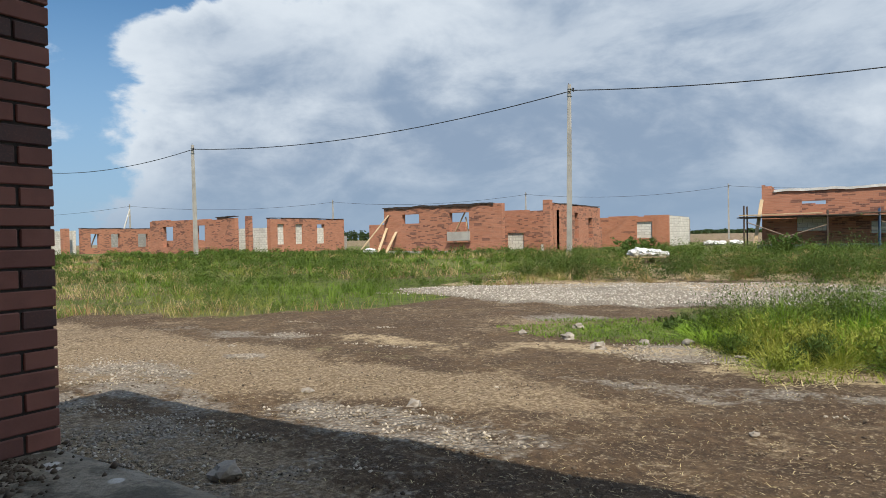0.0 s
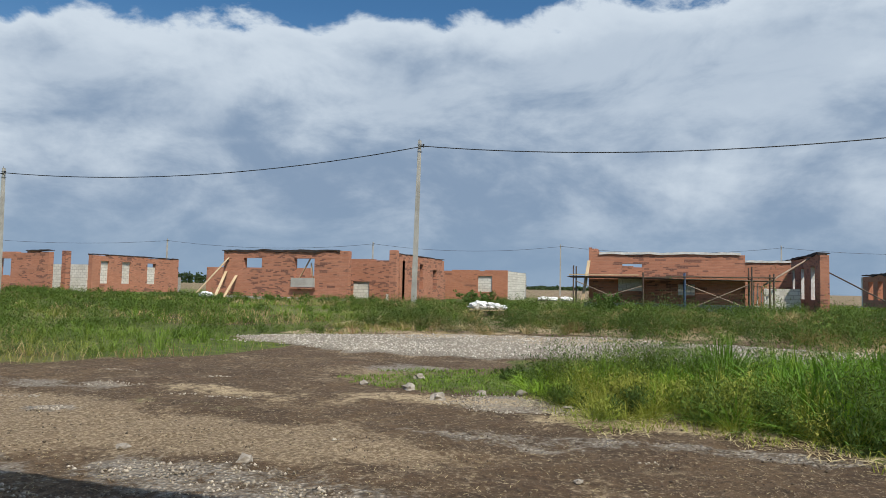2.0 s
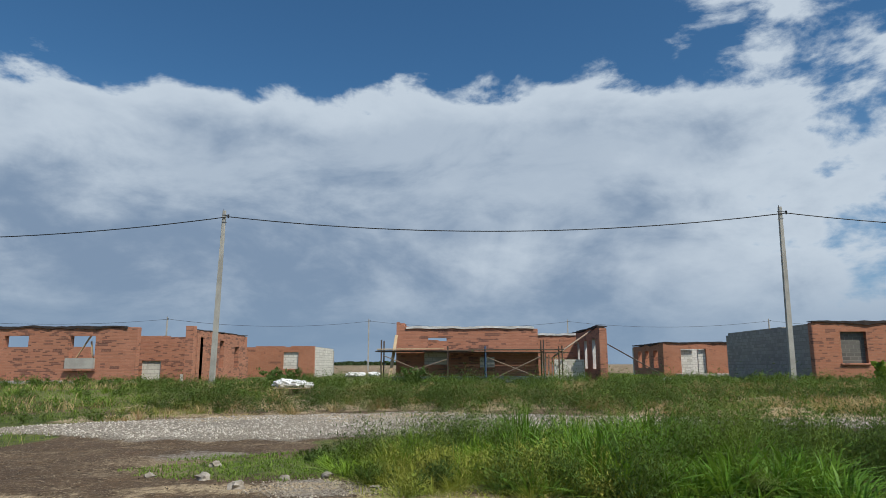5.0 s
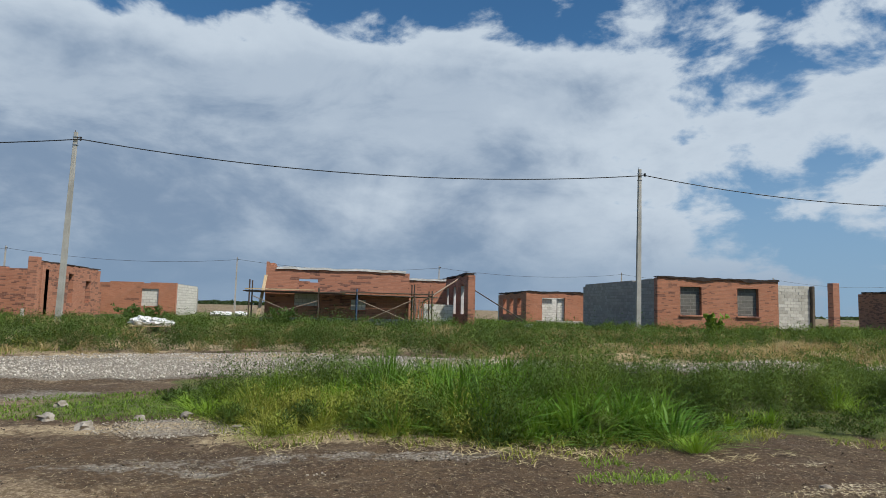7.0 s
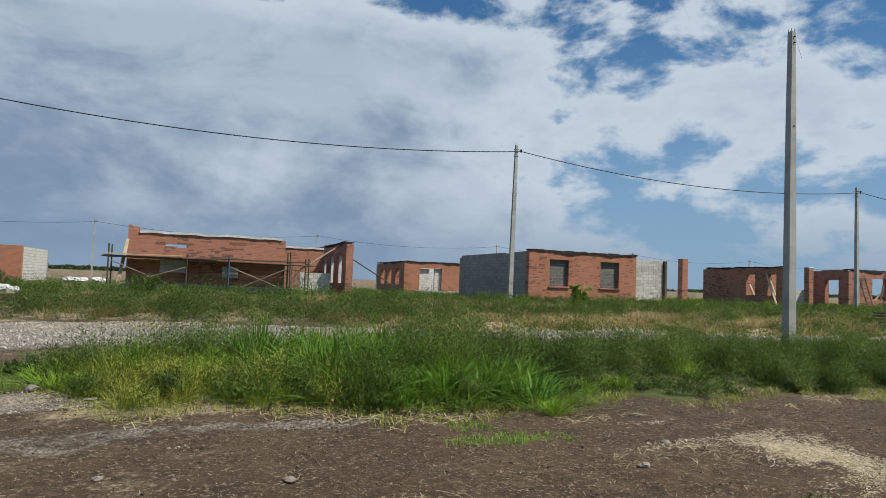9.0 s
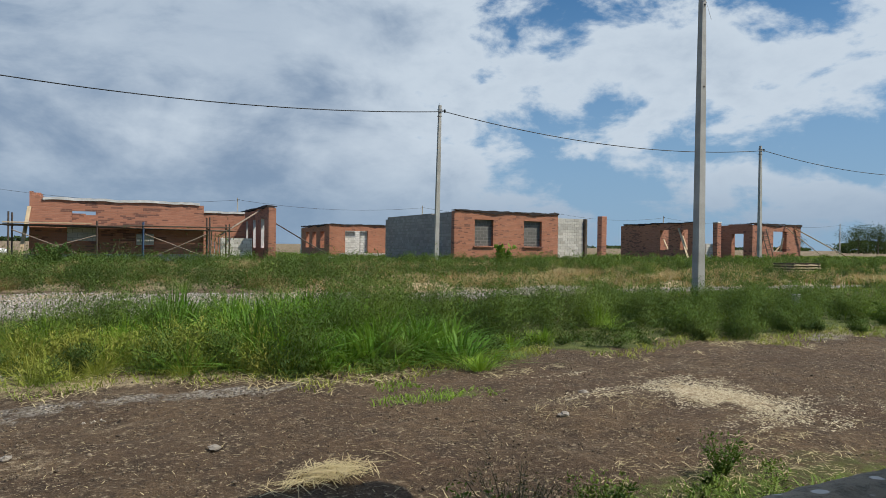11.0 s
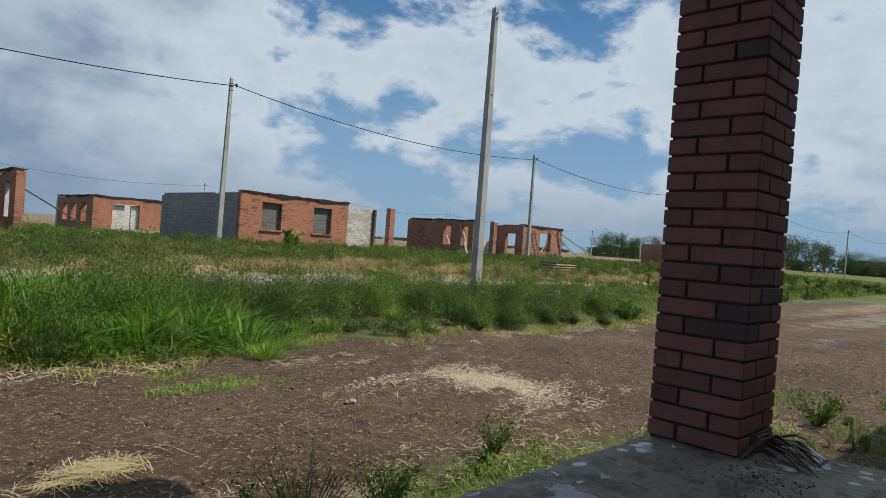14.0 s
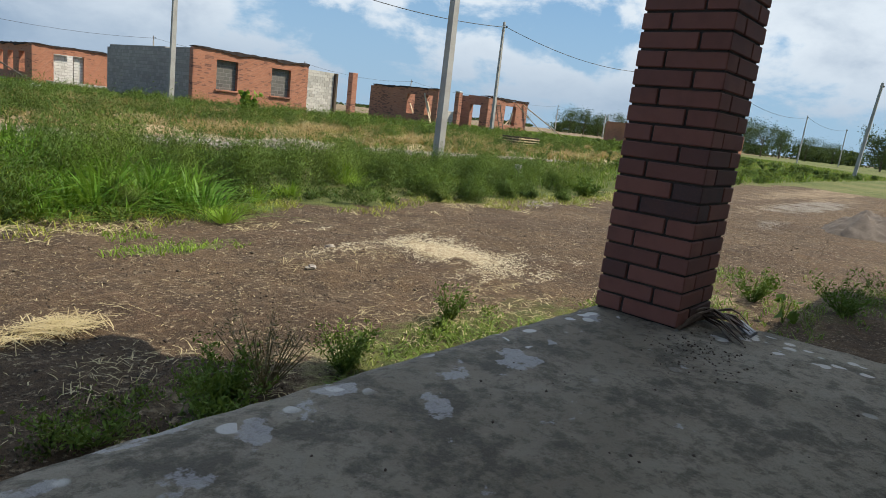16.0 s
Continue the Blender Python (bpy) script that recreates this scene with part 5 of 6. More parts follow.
    blades_stuff("dry_grass", "dry straw-coloured grass in patches", p, rng.uniform(0.1, 0.38, len(p)), 0.0009 * d * rng.uniform(0.6, 1.4, len(p)), rng.uniform(0.2, 1.2, len(p)), M_DRY, rng)
    # the plots before the houses
    mid = lambda x, y: (y > 15.0) & (y < 33.8) & (x > -8) & clear(x, y) & free(x, y)
    p = scatter(820, (-8, 15.5), (60, 33.6), lambda x, y: mid(x, y) & (y > np.interp(x, [-8, 4, 7], [16.2, 16.4, 20.0]) + 0.9 * np.sin(0.9 * x)) & (ripple(x, y, 0.9) > -0.05), rng, 24.0)
    d = np.hypot(p[:, 0], p[:, 1])
    tall = np.interp(p[:, 1], [16, 21, 28], [0.54, 0.50, 0.36]) * np.clip(1.0 + 0.3 * ripple(p[:, 0], p[:, 1], 0.7) + rng.normal(0, 0.4, len(p)), 0.4, 1.8)
    plants_stuff("plot_weeds", "dark green bushy weeds on the building plots", p, tall, np.clip(tall * rng.uniform(0.8, 1.5, len(p)), 0.28, 0.95), 230, 0.0025 * d, 0.34, M_WEED, rng)
    p = scatter(210, (-9, 15.6), (6, 19.5), lambda x, y: mid(x, y) & (y > 16.1 + 0.5 * np.sin(1.7 * x)) & (ripple(x, y, 1.1) > -0.2), rng)
    tall = rng.uniform(0.32, 0.80, len(p)) * np.clip(1 + 0.3 * ripple(p[:, 0], p[:, 1], 1.1), 0.5, 1.4)
    plants_stuff("gravel_weeds", "dark green weeds growing behind the gravel", p, tall, np.clip(tall * rng.uniform(0.8, 1.5, len(p)), 0.2, 0.7), 330, np.full(len(p), 0.045), 0.34, M_BUSH, rng)
    p = scatter(5000, (-8, 15), (60, 33.6), lambda x, y: mid(x, y) & (ripple(x, y, 0.45) > np.interp(y, [15, 22, 28], [0.6, 0.1, -0.9])), rng, 20.0)
    d = np.hypot(p[:, 0], p[:, 1])
    blades_stuff("plot_grass", "rough green grass on the building plots", p, rng.uniform(0.04, 0.15, len(p)), 0.0008 * d * rng.uniform(0.6, 1.4, len(p)), rng.uniform(0.2, 1.1, len(p)), M_FIELD, rng)
    p = scatter(110, (-8, 16), (60, 33.6), lambda x, y: mid(x, y) & (ripple(x, y, 0.9) > 0.0), rng, 20.0)
    d = np.hypot(p[:, 0], p[:, 1])
    tufts_stuff("plot_tufts", "tufts of green grass on the building plots", p, 90, np.interp(p[:, 1], [16, 28], [0.36, 0.18]) * rng.uniform(0.6, 1.4, len(p)), rng.uniform(0.2, 0.5, len(p)), 0.0006 * d, M_FIELD, rng)
    p = scatter(520, (-8, 13.8), (40, 27), lambda x, y: (y > 13.8) & clear(x, y) & (ripple(x, y, 0.45) < np.interp(y, [14, 20, 27], [1.2, 0.55, 0.0])), rng, 18.0)
    d = np.hypot(p[:, 0], p[:, 1])
    tufts_stuff("dry_plot_grass", "dry reddish straw grass beside the gravel", p, 70, rng.uniform(0.15, 0.46, len(p)), rng.uniform(0.2, 0.6, len(p)), 0.0006 * d, M_DRY, rng)
    p = scatter(300, (3, 14.2), (34, 26), lambda x, y: clear(x, y) & free(x, y) & (ripple(x, y, 0.7) < -0.15), rng, 18.0)
    d = np.hypot(p[:, 0], p[:, 1])
    tufts_stuff("tan_grass", "dead tan grass in patches on the plots", p, 80, rng.uniform(0.18, 0.50, len(p)), rng.uniform(0.3, 0.7, len(p)), 0.0006 * d, M_DRY, rng)
    p = scatter(170, (4, 15), (34, 27), lambda x, y: mid(x, y) & (ripple(x, y, 0.7) > 0.1), rng, 20.0)
    tall = rng.uniform(0.35, 0.8, len(p))
    plants_stuff("plot_bushes", "dark green bushy weeds between dry grass", p, tall, np.clip(tall * rng.uniform(0.9, 1.5, len(p)), 0.25, 0.8), 260, np.full(len(p), 0.055), 0.34, M_BUSH, rng)
    # the green field to the right
    far = lambda x, y: ((x > 20) | (y < 13) | (ripple(x, y, 0.7) > -0.1)) & (y > np.interp(x, [9, 14, 22, 40, 90], [7.0, 7.2, 7.5, 8.5, 10])) & free(x, y) & clear(x, y)
    p = scatter(42000, (9, 6.5), (100, 60), far, rng, 16.0)
    d = np.hypot(p[:, 0], p[:, 1])
    blades_stuff("green_field", "bright green meadow beside the dirt road", p, rng.uniform(0.08, 0.34, len(p)), 0.0010 * d * rng.uniform(0.6, 1.4, len(p)), rng.uniform(0.2, 0.9, len(p)), M_FIELD, rng)
    p = scatter(900, (9, 6.8), (70, 34), far, rng, 18.0)
    d = np.hypot(p[:, 0], p[:, 1])
    plants_stuff("field_weeds", "feathery green weeds in the right meadow", p, rng.uniform(0.15, 0.45, len(p)), rng.uniform(0.2, 0.5, len(p)), 110, 0.0032 * d, 0.34, M_BUSH, rng)
    # beside the porch
    beside = lambda x, y: (y > 1.42) & (y < 1.5 + np.interp(x, [0.6, 1.4, 2.2, 3.4, 5.2], [0.15, 0.9, 1.1, 0.75, 0.2]))
    p = scatter(3600, (0.6, 1.4), (5.2, 2.7), lambda x, y: beside(x, y) & (ripple(x, y, 3.5) > -0.25), rng)
    blades_stuff("porch_grass", "short fresh grass beside the porch", p, rng.uniform(0.02, 0.10, len(p)), rng.uniform(0.004, 0.011, len(p)), rng.uniform(0.8, 2.2, len(p)), M_PORCH, rng)
    p = scatter(1500, (0.9, 1.4), (5.0, 2.9), lambda x, y: (y > 1.42) & (ripple(x, y, 3.0) > -0.1), rng)
    straw_stuff("porch_straw", "cut straw lying beside the porch", p, rng.uniform(0.03, 0.13, len(p)), rng.uniform(0.002, 0.006, len(p)), M_STRAW, rng)
    p = scatter(1700, (4.4, -0.4), (8.5, 2.6), lambda x, y: (blob(x, y, 6.1, 1.2, 1.6, 1.0) > 0.3) & (ripple(x, y, 3.0) > 0.1), rng)
    blades_stuff("corner_grass", "fresh grass beyond the porch corner", p, rng.uniform(0.03, 0.12, len(p)), rng.uniform(0.005, 0.012, len(p)), rng.uniform(0.6, 1.9, len(p)), M_PORCH, rng)
    p = scatter(90, (0.2, 1.5), (5.0, 2.8), lambda x, y: (y > 1.55) & (y < np.interp(x, [0.2, 1.3, 2.2, 3.5, 5.0], [2.5, 2.45, 2.5, 2.3, 1.7])) & (ripple(x, y, 2.6) > -0.1), rng)
    plants_stuff("porch_herbs", "low leafy herbs along the porch", p, rng.uniform(0.04, 0.13, len(p)), rng.uniform(0.06, 0.16, len(p)), 120, rng.uniform(0.016, 0.030, len(p)), 0.4, M_PORCH, rng)
    p = scatter(420, (1.8, 4.5), (3.1, 5.6), lambda x, y: (np.maximum(blob(x, y, 2.45, 4.75, 0.55, 0.18), blob(x, y, 2.3, 5.2, 0.2, 0.4)) > 0.4) & (ripple(x, y, 6.0) > -0.2), rng)
    blades_stuff("grass_tuft", "small green grass patch in the soil", p, rng.uniform(0.03, 0.1, len(p)), rng.uniform(0.005, 0.011, len(p)), rng.uniform(0.5, 1.5, len(p)), M_GRASS, rng)


build_growth()


def weed_plant(x, y, height, radius, leaves, size, seed, label, mat=None, slim=0.4):
    """A single weed: stems with leaves along them."""
    rng = np.random.default_rng(seed)
    z = float(rise(x, y))
    p = thing("weed_plant", label, "plant", "weeds by the porch", (x, y, z))
    ends = []
    for k in range(max(4, int(leaves / 45))):
        a = rng.uniform(0, 6.28)
        e = Vector((math.cos(a) * radius * rng.uniform(0.3, 1), math.sin(a) * radius * rng.uniform(0.3, 1), height * rng.uniform(0.6, 1.0)))
        ends.append(e)
        part("stem", tube((0, 0, -0.02), e, 0.0035 + height * 0.004, 0.0015, 5), M_WEED if mat is None else mat, p)
    i = rng.integers(0, len(ends), leaves)
    t = rng.uniform(0.15, 1.05, leaves)[:, None]
    at = np.array([tuple(e) for e in ends])[i] * t + rng.normal(0, 0.018 + 0.1 * size, (leaves, 3))
    at[:, 2] = np.abs(at[:, 2])
    ob = new("leaves", leaves_mesh("leaves", at, rng.uniform(0.6, 1.3, leaves) * size, slim, mat or M_WEED, rng, 0.8))
    ob.parent = p


for args in ((1.56, 2.25, 0.33, 0.26, 900, 0.022, 1, "dried brown weed with fine twigs beside the porch", M_TWIG, 0.3),
             (1.40, 2.30, 0.22, 0.22, 700, 0.028, 21, "leafy green weed growing at the porch edge", M_PORCH),
             (1.28, 2.12, 0.18, 0.22, 600, 0.026, 2, "leafy green weed growing at the porch edge", M_PORCH),
             (2.0, 2.24, 0.24, 0.17, 900, 0.026, 3, "leafy green weed growing at the porch edge", M_PORCH),
             (3.04, 2.46, 0.21, 0.13, 620, 0.026, 4, "upright green weed in the straw beside the porch"),
             (0.85, 2.2, 0.14, 0.25, 520, 0.026, 5, "low green weed in the roof's shadow", M_PORCH),
             (5.8, 1.45, 0.24, 0.34, 900, 0.034, 6, "leafy green weed beyond the porch corner"),
             (6.2, 0.85, 0.30, 0.4, 900, 0.034, 7, "tall green weed beyond the porch corner"),
             (5.35, 1.1, 0.24, 0.06, 12, 0.09, 8, "young sunflower with broad leaves", None, 0.9),
             (7.3, 0.6, 0.30, 0.4, 800, 0.038, 9, "tall green weed beyond the porch corner"),
             (11.6, 6.3, 0.35, 0.5, 420, 0.09, 10, "round green weed on bare soil"),
             (14.9, 24.0, 1.0, 0.7, 190, 0.24, 11, "broad-leaved burdock standing before the block house", M_FIELD, 0.8),
             (-1.95, 25.0, 0.8, 0.65, 1500, 0.11, 12, "round dark green bush before the scaffold", M_BUSH),
             (-7.3, 26.6, 0.75, 1.0, 900, 0.16, 13, "broad-leaved green weeds before the brick house", M_BUSH)):
    weed_plant(*args)


def rubble(name, label, category, x, y, r, seed, flat=0.6):
    """A broken stone."""
    rng = random.Random(seed)
    bm = bmesh.new()
    bmesh.ops.create_icosphere(bm, subdivisions=2, radius=r)
    for v in bm.verts:
        n = noise.noise(v.co * (1.6 / r) + Vector((seed * 3.1, 0, 0)))
        v.co *= 1 + 0.75 * n
        v.co.z *= flat
    ob = part(name, bm, M_STONE, None)
    ob.matrix_basis = pose(x, y, float(rise(x, y)) + r * flat * 0.45, 0, 0, rng.uniform(0, 360))
    tagged(ob, label, category, "loose rocks")


for k, (x, y, r) in enumerate(((-2.88, 7.46, 0.085), (-2.32, 6.93, 0.09), (-1.96, 7.43, 0.06), (-2.7, 3.91, 0.06), (-3.86, 4.01, 0.05), (-2.82, 2.3, 0.085), (-1.5, 7.5, 0.07), (-0.9, 6.9, 0.06), (0.6, 4.1, 0.03), (-0.5, 4.4, 0.03), (-3.1, 8.4, 0.07), (-3.6, 7.7, 0.06), (3.6, 4.35, 0.04), (2.95, 3.75, 0.035))):
    rubble("rock", "pale broken limestone lying on the soil", "rock", x, y, r, k + 1)


def pebbles(name, label, places, size, mat, seed, lift=0.0):
    """Small stones as rough octahedra."""
    rng = np.random.default_rng(seed)
    n = len(places)
    base = np.array([[1, 0, 0], [0, 1, 0], [-1, 0, 0], [0, -1, 0], [0, 0, 0.8], [0, 0, -0.8]], float)
    a = rng.uniform(0, 6.28, n)
    v = base[None] * size[:, None, None] * rng.uniform(0.55, 1.3, (n, 6, 3))
    x = v[..., 0] * np.cos(a)[:, None] - v[..., 1] * np.sin(a)[:, None]
    y = v[..., 0] * np.sin(a)[:, None] + v[..., 1] * np.cos(a)[:, None]
    verts = np.stack([x + places[:, :1], y + places[:, 1:], v[..., 2] + (rise(places[:, 0], places[:, 1]) + lift)[:, None] + 0.25 * size[:, None]], -1).reshape(-1, 3)
    tri = np.array([[0, 1, 4], [1, 2, 4], [2, 3, 4], [3, 0, 4], [1, 0, 5], [2, 1, 5], [3, 2, 5], [0, 3, 5]])
    faces = (np.arange(n)[:, None, None] * 6 + tri[None]).reshape(-1, 3)
    tagged(new(name, mesh_arrays(name, verts, faces, mat)), label, "gravel", kind="stuff")


def gravel_mat(name="crushed stone", c1=(0.27, 0.235, 0.19), c2=(0.60, 0.55, 0.475)):
    m, n, bsdf = material(name)
    rnd = n.add("NewGeometry").outputs["Random Per Island"]
    n.link(n.mix(n.math("POWER", rnd, 1.6), c1, c2), bsdf.inputs["Base Color"])
    bsdf.inputs["Roughness"].default_value = 0.9
    return m


def build_stones():
    m = gravel_mat()
    rng = np.random.default_rng(21)
    p = scatter(15000, (-9.5, 9.6), (24, 16), lambda x, y: gravel_at(x, y) > 0.5 + 0.3 * ripple(x, y, 1.6), rng, 13.0)
    pebbles("gravel_strip", "pale crushed stone spread in a long strip", p, rng.uniform(0.010, 0.030, len(p)), m, 1)
    p = scatter(20000, (-9, 1.6), (14, 9), lambda x, y: y < front(x) + 0.1, rng, 4.0)
    pebbles("soil_pebbles", "small clods and chips strewn over the soil", p, rng.uniform(0.003, 0.010, len(p)) * np.where(rng.random(len(p)) < 0.06, 1.8, 1.0), gravel_mat("soil clods", (0.06, 0.042, 0.028), (0.28, 0.22, 0.15)), 2)
    spots = lambda x, y: np.maximum.reduce([1.8 * blob(x, y, -1.45, 6.95, 0.75, 0.38), blob(x, y, -6.1, 3.8, 0.8, 0.4), blob(x, y, -2.7, 3.5, 1.3, 0.3), blob(x, y, -4.2, 2.4, 1.7, 0.8) * 0.62, blob(x, y, -5.6, 4.9, 0.3, 0.15), blob(x, y, -6.4, 6.3, 0.4, 0.2)]) > 0.50 + 0.30 * ripple(x, y, 3.2)
    p = scatter(4200, (-7.5, 1.5), (0, 8), spots, rng)
    m = gravel_mat("dusty crushed stone", (0.20, 0.165, 0.125), (0.50, 0.44, 0.36))
    pebbles("gravel_patches", "loose crushed stone in patches on the yard", p, rng.uniform(0.005, 0.018, len(p)), m, 3)
    mound = lambda x, y: blob(x, y, 9.3, 12.2, 1.3, 1.3) > 0.55
    p = scatter(1600, (8, 10), (10.6, 14), mound, rng)
    pebbles("gravel_heap", "low heap of pale crushed stone", p, rng.uniform(0.02, 0.06, len(p)), m, 4)
    # straw on the yard
    p = scatter(5600, (3.2, 2.6), (5.8, 5.2), lambda x, y: np.maximum(blob(x, y, 4.70, 3.85, 0.46, 0.86, -7), 0.7 * blob(x, y, 3.65, 4.12, 0.4, 0.05, 8)) > rng.uniform(0.1, 1.0, x.shape) + 0.22 * ripple(x, y, 5.0), rng)
    straw_stuff("straw_patch", "pale chopped straw spread on the soil", p, rng.uniform(0.01, 0.05, len(p)), rng.uniform(0.004, 0.010, len(p)), M_CHAFF, rng)
    p = scatter(7500, (-6, 1.6), (12, 6.5), lambda x, y: y < front(x), rng, 4.0)
    straw_stuff("straw_litter", "straw bits strewn over the soil", p, rng.uniform(0.01, 0.06, len(p)), rng.uniform(0.002, 0.005, len(p)), M_STRAW, rng)
    n = 420
    q = np.stack([rng.normal(0, 0.15, n), rng.normal(0, 0.055, n)], -1)
    c, s = math.cos(0.32), math.sin(0.32)
    q = np.stack([1.08 + q[:, 0] * c - q[:, 1] * s, 3.36 + q[:, 0] * s + q[:, 1] * c], -1)
    hump = 0.045 * np.exp(-((q[:, 0] - 1.08) / 0.16) ** 2) * rng.random(n)
    straw_stuff("straw_heap", "small heap of pale dry straw on the soil", q, rng.uniform(0.08, 0.30, n), rng.uniform(0.003, 0.006, n), M_STRAW, rng, hump)
    q = np.stack([rng.uniform(2.8, 4.0, 130), 3.95 + rng.normal(0, 0.14, 130)], -1)
    straw_stuff("dry_stalks", "scattered long dry stalks on the soil", q, rng.uniform(0.05, 0.24, 130), rng.uniform(0.002, 0.0045, 130), M_STRAW, rng)


build_stones()


# ---- small things ----
def build_small():
    rng = random.Random(4)
    # wires bent double beside the pillar
    w = thing("wire_bundle", "bundle of dark bent steel rods lying on the porch", "rods", at=(2.82, 0.84, SLAB_Z))
    for k in range(16):
        u = k / 15
        head = Vector((-0.16 + rng.uniform(-0.05, 0.05) + 0.16 * u, 0.10 + rng.uniform(-0.03, 0.02), 0.010 + 0.004 * (k % 4)))
        bend = Vector((0.06 + 0.14 * u + rng.uniform(-0.03, 0.03), 0.07 - 0.07 * u + rng.uniform(-0.02, 0.02), 0.022 + rng.uniform(0, 0.045)))
        foot = Vector((-0.12 + 0.34 * u + rng.uniform(-0.05, 0.05), -0.15 + 0.08 * u + rng.uniform(-0.03, 0.03), 0.009 + 0.004 * (k % 3)))
        mid = bend.lerp(foot, 0.45) + Vector((0.012, 0.0, 0.008))
        bm = bmesh.new()
        path = [head, head.lerp(bend, 0.6) + Vector((0, 0.012, 0.006)), bend, mid, foot]
        rings = [[bm.verts.new(p + Vector((0.0055 * math.cos(q), 0.0055 * math.sin(q) * 0.7, 0.0055 * math.sin(q)))) for q in (0, 1.257, 2.513, 3.770, 5.027)] for p in path]
        for ra, rb in zip(rings, rings[1:]):
            for q in range(5):
                bm.faces.new((ra[q], ra[(q + 1) % 5], rb[(q + 1) % 5], rb[q]))
        bm.faces.new(rings[0][::-1]), bm.faces.new(rings[-1])
        bmesh.ops.recalc_face_normals(bm, faces=bm.faces)
        part("rod", bm, M_STEEL, w)
    for k in range(3):
        part("rod", tube((0.03 + 0.035 * k, -0.15, 0.010), (0.16 + 0.03 * k, -0.05, 0.014), 0.008, None, 6), M_IRON, w, "grey steel rod")
    # soil crumbs on the slab
    g = np.random.default_rng(31)
    q = np.concatenate([np.stack([g.normal(2.45, 0.16, 160), g.normal(0.75, 0.10, 160)], -1), np.stack([g.uniform(0.8, 2.9, 90), g.uniform(-0.2, 1.1, 90)], -1), np.stack([g.normal(-2.5, 0.17, 1500), g.normal(0.9, 0.13, 1500)], -1)])
    v = []
    sz = g.uniform(0.002, 0.006, len(q))
    sz[250:] *= g.uniform(0.8, 3.6, len(q) - 250)
    base = np.array([[1, 0, 0], [0, 1, 0], [-1, 0, 0], [0, -1, 0], [0, 0, 0.8], [0, 0, -0.8]], float)
    verts = (base[None] * sz[:, None, None] * g.uniform(0.6, 1.4, (len(q), 6, 3)) + np.concatenate([q, np.full((len(q), 1), SLAB_Z)], 1)[:, None] + np.array([0, 0, 0.002])).reshape(-1, 3)
    tri = np.array([[0, 1, 4], [1, 2, 4], [2, 3, 4], [3, 0, 4], [1, 0, 5], [2, 1, 5], [3, 2, 5], [0, 3, 5]])
    me = mesh_arrays("soil_crumbs", verts, (np.arange(len(q))[:, None, None] * 6 + tri[None]).reshape(-1, 3), M_BARK)
    tagged(new("soil_crumbs", me), "dark soil crumbs scattered on the porch", "dirt", kind="stuff")
    xs, ys = np.meshgrid(np.linspace(-2.4, 2.4, 60), np.linspace(-1.1, 1.1, 30))
    zs = 0.42 * np.clip(1 - (xs / 2.3) ** 2 - (ys / 1.05) ** 2, 0, 1) ** 0.8 * (1 + 0.25 * ripple(xs, ys, 3.0)) + g.normal(0, 0.018, xs.shape) - 0.03
    i = np.arange(xs.size).reshape(xs.shape)
    me = mesh_arrays("soil_mound", np.stack([xs, ys, zs], -1).reshape(-1, 3), np.stack([i[:-1, :-1], i[:-1, 1:], i[1:, 1:], i[1:, :-1]], -1).reshape(-1, 4), M_BARK)
    heap = tagged(new("soil_mound", me), "low mound of dark dug soil beside the road", "soil mound")
    heap.matrix_basis = pose(15.4, 1.55, -0.02, 0, 0, -14)
    # concrete stub in the weeds
    s = part("concrete_stub", tube((0, 0, -0.1), (0, 0, 0.34), 0.09, 0.085, 14), M_POLE, None)
    s.matrix_basis = pose(12.6, 8.7, float(rise(12.6, 8.7)))
    tagged(s, "short grey pipe stub standing in the grass", "pipe")
    # pallets with timber
    p = thing("timber_stack", "low stack of pale sawn timber in the weeds", "timber", at=(27.0, 18.6, float(rise(27, 18.6)) + 0.05))
    for k in range(4):
        for j in range(5):
            part("plank", box((-1.1 + 0.05 * k, -0.4 + 0.2 * j, 0.12 * k), (0.9 + 0.1 * (j % 3), -0.25 + 0.2 * j, 0.12 * k + 0.05), 0.005), M_PINE, p)
        for x in (-0.9, 0.0, 0.8):
            part("bearer", box((x - 0.04, -0.42, 0.12 * k + 0.052), (x + 0.04, 0.58, 0.12 * k + 0.117), 0.004), M_OLDWOOD, p)
    boards("loose_plank", "long yellow plank lying on the gravel", "plank", [((5.3, 14.5, 0.16), (7.6, 15.5, 0.17)), ((5.6, 14.3, 0.14), (7.2, 15.1, 0.15))], M_PINE, 0.05, 0.22, "planks on gravel")
    # bags on a pallet
    b = thing("pallet", "yellowish wooden pallet standing in the weeds", "pallet", at=(-5.65, 22.0, 0.36))
    for k in range(6):
        part("board", box((-0.55, -0.5 + 0.17 * k, 0.12), (0.65, -0.38 + 0.17 * k, 0.145), 0.004), M_PINE, b)
    for x in (-0.48, 0.05, 0.58):
        part("bearer", box((x - 0.05, -0.5, -0.16), (x + 0.05, 0.5, 0.117), 0.004), M_OLDWOOD, b)
    for k, (x, y, z, r) in enumerate(((-5.95, 22.0, 0.64, 0.27), (-5.5, 22.0, 0.62, 0.24), (-5.2, 22.05, 0.58, 0.18), (-8.7, 52.0, 0.47, 0.38), (-8.1, 52.5, 0.46, 0.34), (-7.2, 54.0, 0.47, 0.36), (9.6, 31.5, 0.5, 0.22), (-24.9, 31.6, 0.55, 0.3))):
        bm = bmesh.new()
        bmesh.ops.create_icosphere(bm, subdivisions=3, radius=r)
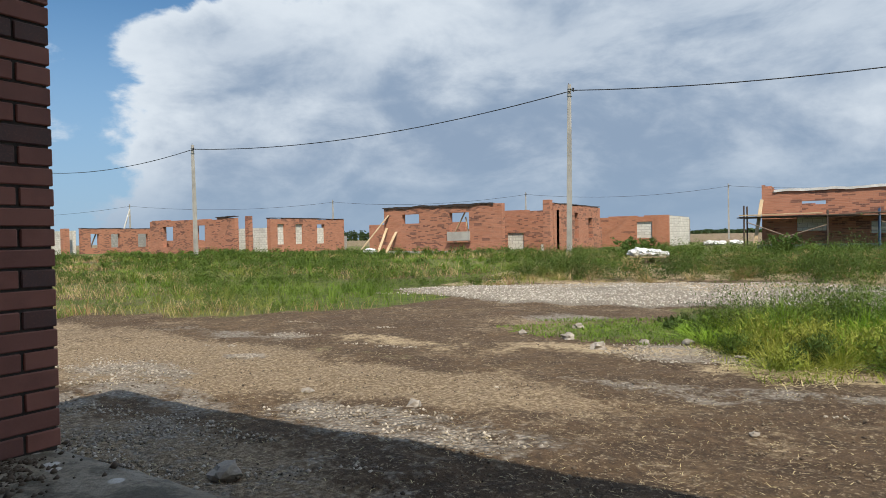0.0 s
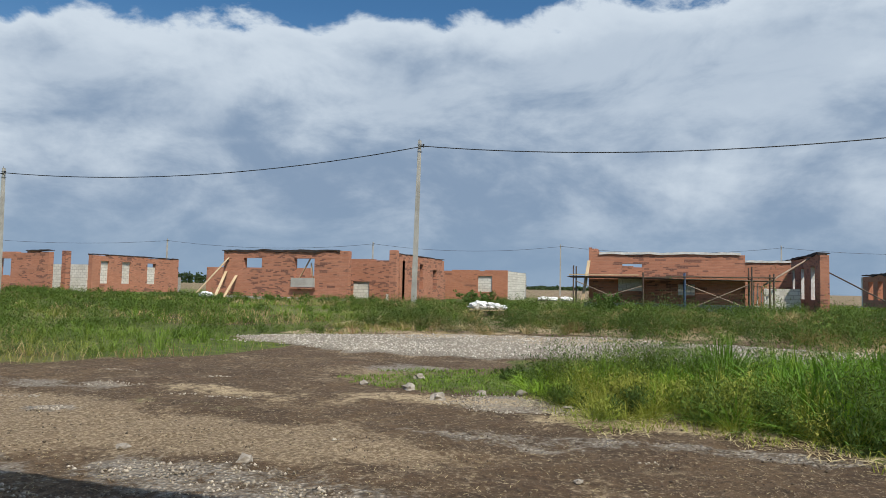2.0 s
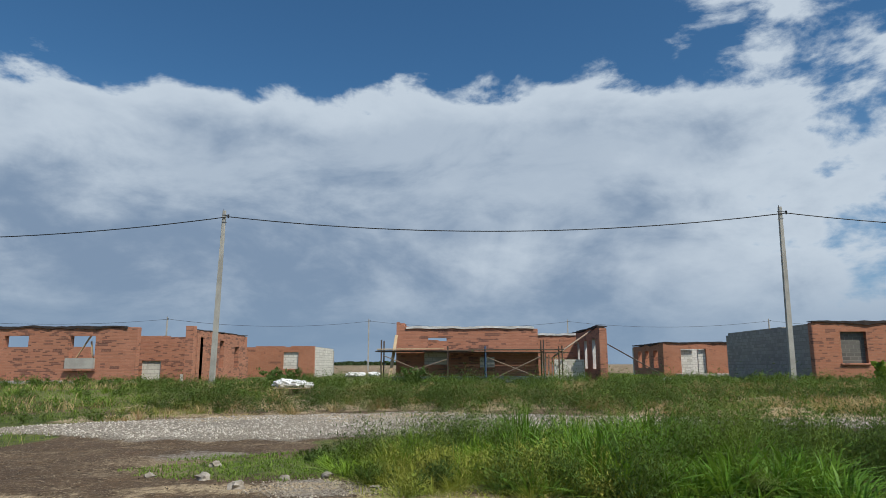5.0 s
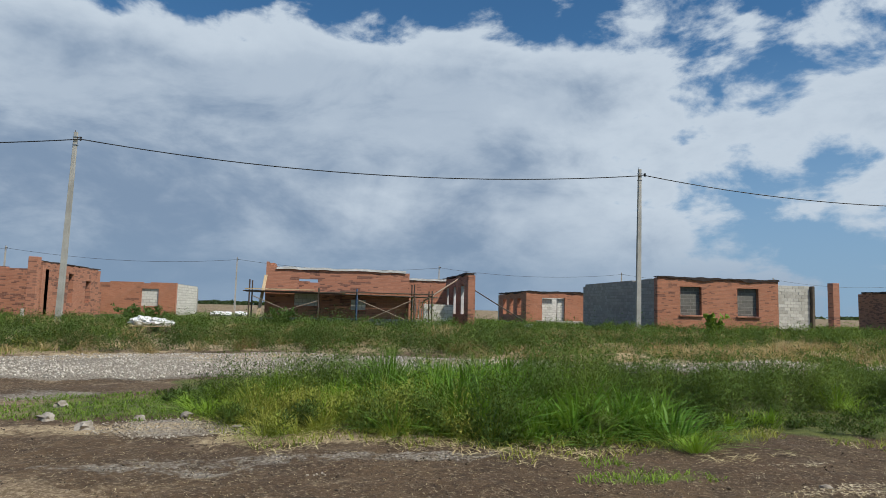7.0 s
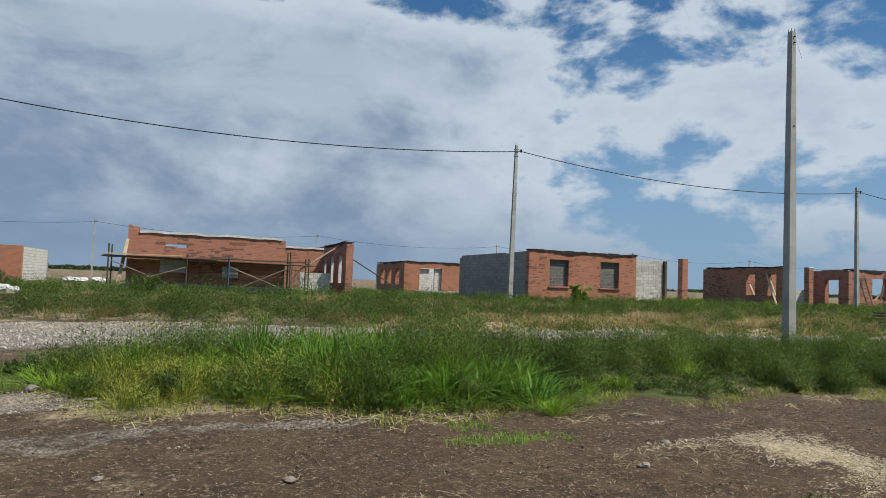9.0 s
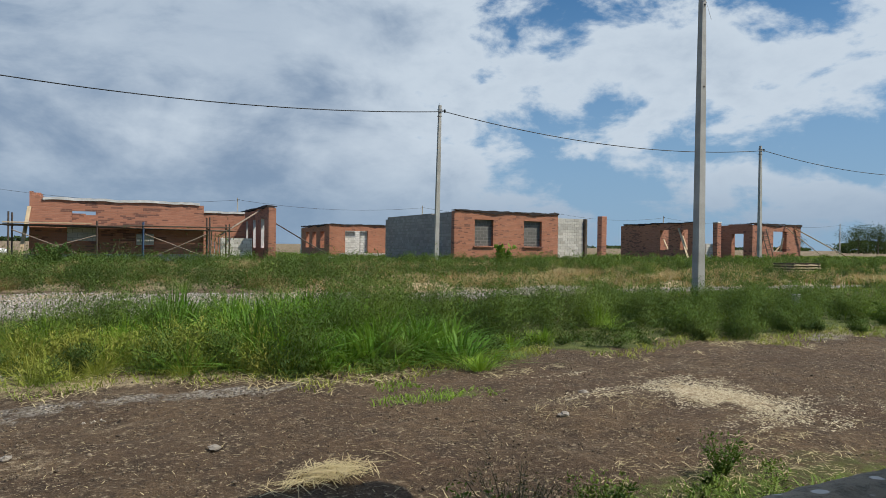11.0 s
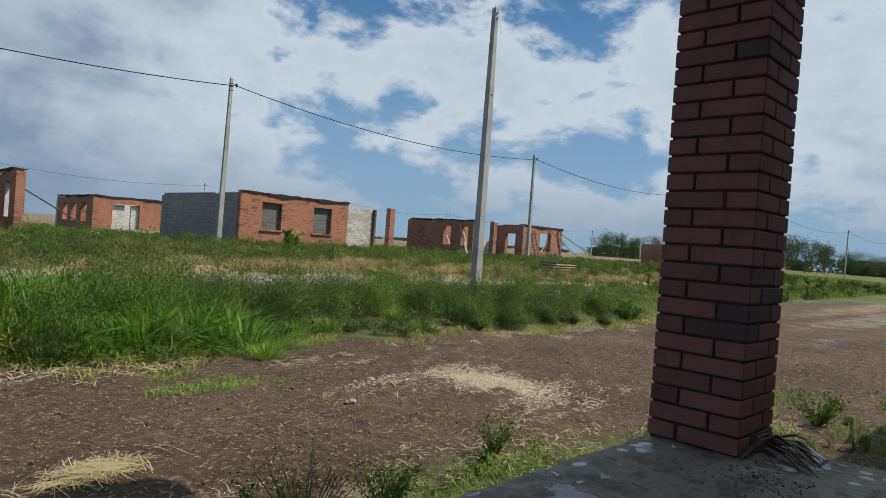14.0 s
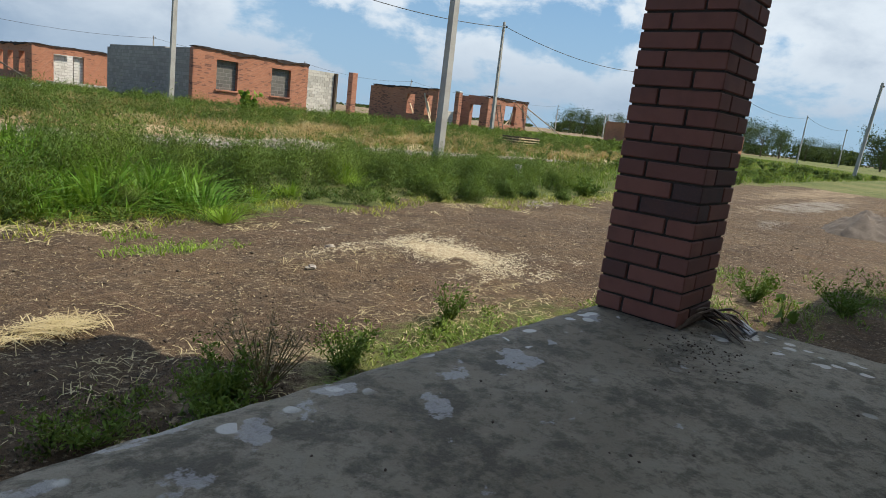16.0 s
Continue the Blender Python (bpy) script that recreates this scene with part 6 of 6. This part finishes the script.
        for v in bm.verts:
            v.co *= 1 + 0.45 * noise.noise(v.co * (2.2 / r) + Vector((k * 7.0, 0, 0))) + 0.12 * noise.noise(v.co * (7.0 / r))
            v.co.z *= 0.55
            v.co.x *= 1.3
        ob = part("bag", bm, M_BAG, None)
        ob.matrix_basis = pose(x, y, z)
        tagged(ob, "white plastic building bag, crumpled", "bag", "white bags")


build_small()


# ---- distant trees ----
def tree(x, y, h, r, seed, label):
    rng = np.random.default_rng(seed)
    z = float(rise(x, y))
    t = thing("tree", label, "tree", "distant trees", (x, y, z))
    part("trunk", tube((0, 0, -0.3), (0.1, 0, h * 0.6), h * 0.022, h * 0.008), M_BARK, t)
    cl = 26
    cen = np.stack([rng.normal(0, r * 0.5, cl), rng.normal(0, r * 0.5, cl), rng.uniform(h * 0.28, h * 0.92, cl)], -1)
    for c in cen[:7]:
        part("limb", tube((0, 0, c[2] * 0.5), tuple(c), h * 0.008, h * 0.003, 5), M_BARK, t)
    i = rng.integers(0, cl, 4000)
    at = cen[i] + rng.normal(0, r * 0.2, (4000, 3))
    ob = new("crown", leaves_mesh("crown", at, rng.uniform(0.3, 0.75, 4000) * h / 16, 0.7, M_TREE, rng, 0.7))
    ob.parent = t


def woods(name, label, a0, a1, dist, h0, h1, n, seed):
    """A belt of trees far off, between two bearings."""
    rng = np.random.default_rng(seed)
    k = 60
    b = np.radians(rng.uniform(a0, a1, k))
    dd = dist * rng.uniform(0.95, 1.15, k)
    hh = rng.uniform(h0, h1, k)
    i = rng.integers(0, k, n)
    sp = dist * np.radians(a1 - a0) / k * 1.6
    x = dd[i] * np.sin(b[i]) + rng.normal(0, 0.5, n) * sp
    y = dd[i] * np.cos(b[i]) + rng.normal(0, 0.5, n) * sp
    z = hh[i] * rng.random(n) ** 0.75
    me = leaves_mesh(name, np.stack([x, y, z], -1), rng.uniform(0.6, 1.4, n) * dist * 0.0028, 0.8, M_TREE, rng)
    tagged(new(name, me), label, "woods", kind="stuff")


def build_trees():
    for k, (a, d, h, r) in enumerate(((59.2, 260, 8.5, 4.5), (60.4, 250, 9.0, 4.5), (61.6, 255, 8.0, 4), (63.2, 240, 8.5, 4), (72.6, 210, 8.5, 4.5), (74.3, 200, 9.5, 4.5), (75.6, 205, 8.0, 3.5), (77.4, 220, 7.0, 3.5), (79.2, 260, 6.5, 3.5), (82.3, 170, 10.0, 4.5), (83.6, 165, 8.0, 4), (55.0, 330, 6.0, 4), (85.5, 170, 9.0, 4.5))):
        tree(d * math.sin(radians(a)), d * math.cos(radians(a)), h, r, k + 50, "dark green broad-leaved tree at the field edge")
    woods("far_woods", "dark belt of trees on the horizon", 57.5, 84, 300, 3.5, 6.0, 22000, 1)
    woods("far_woods", "dark belt of trees on the horizon", -14, -4, 800, 2.0, 4.5, 4000, 2)
    woods("far_woods", "dark belt of trees on the horizon", -41, -36, 600, 5, 9.5, 3000, 3)
    woods("far_woods", "dark belt of trees on the horizon", 38, 56, 900, 1.5, 4.0, 4000, 4)


build_trees()
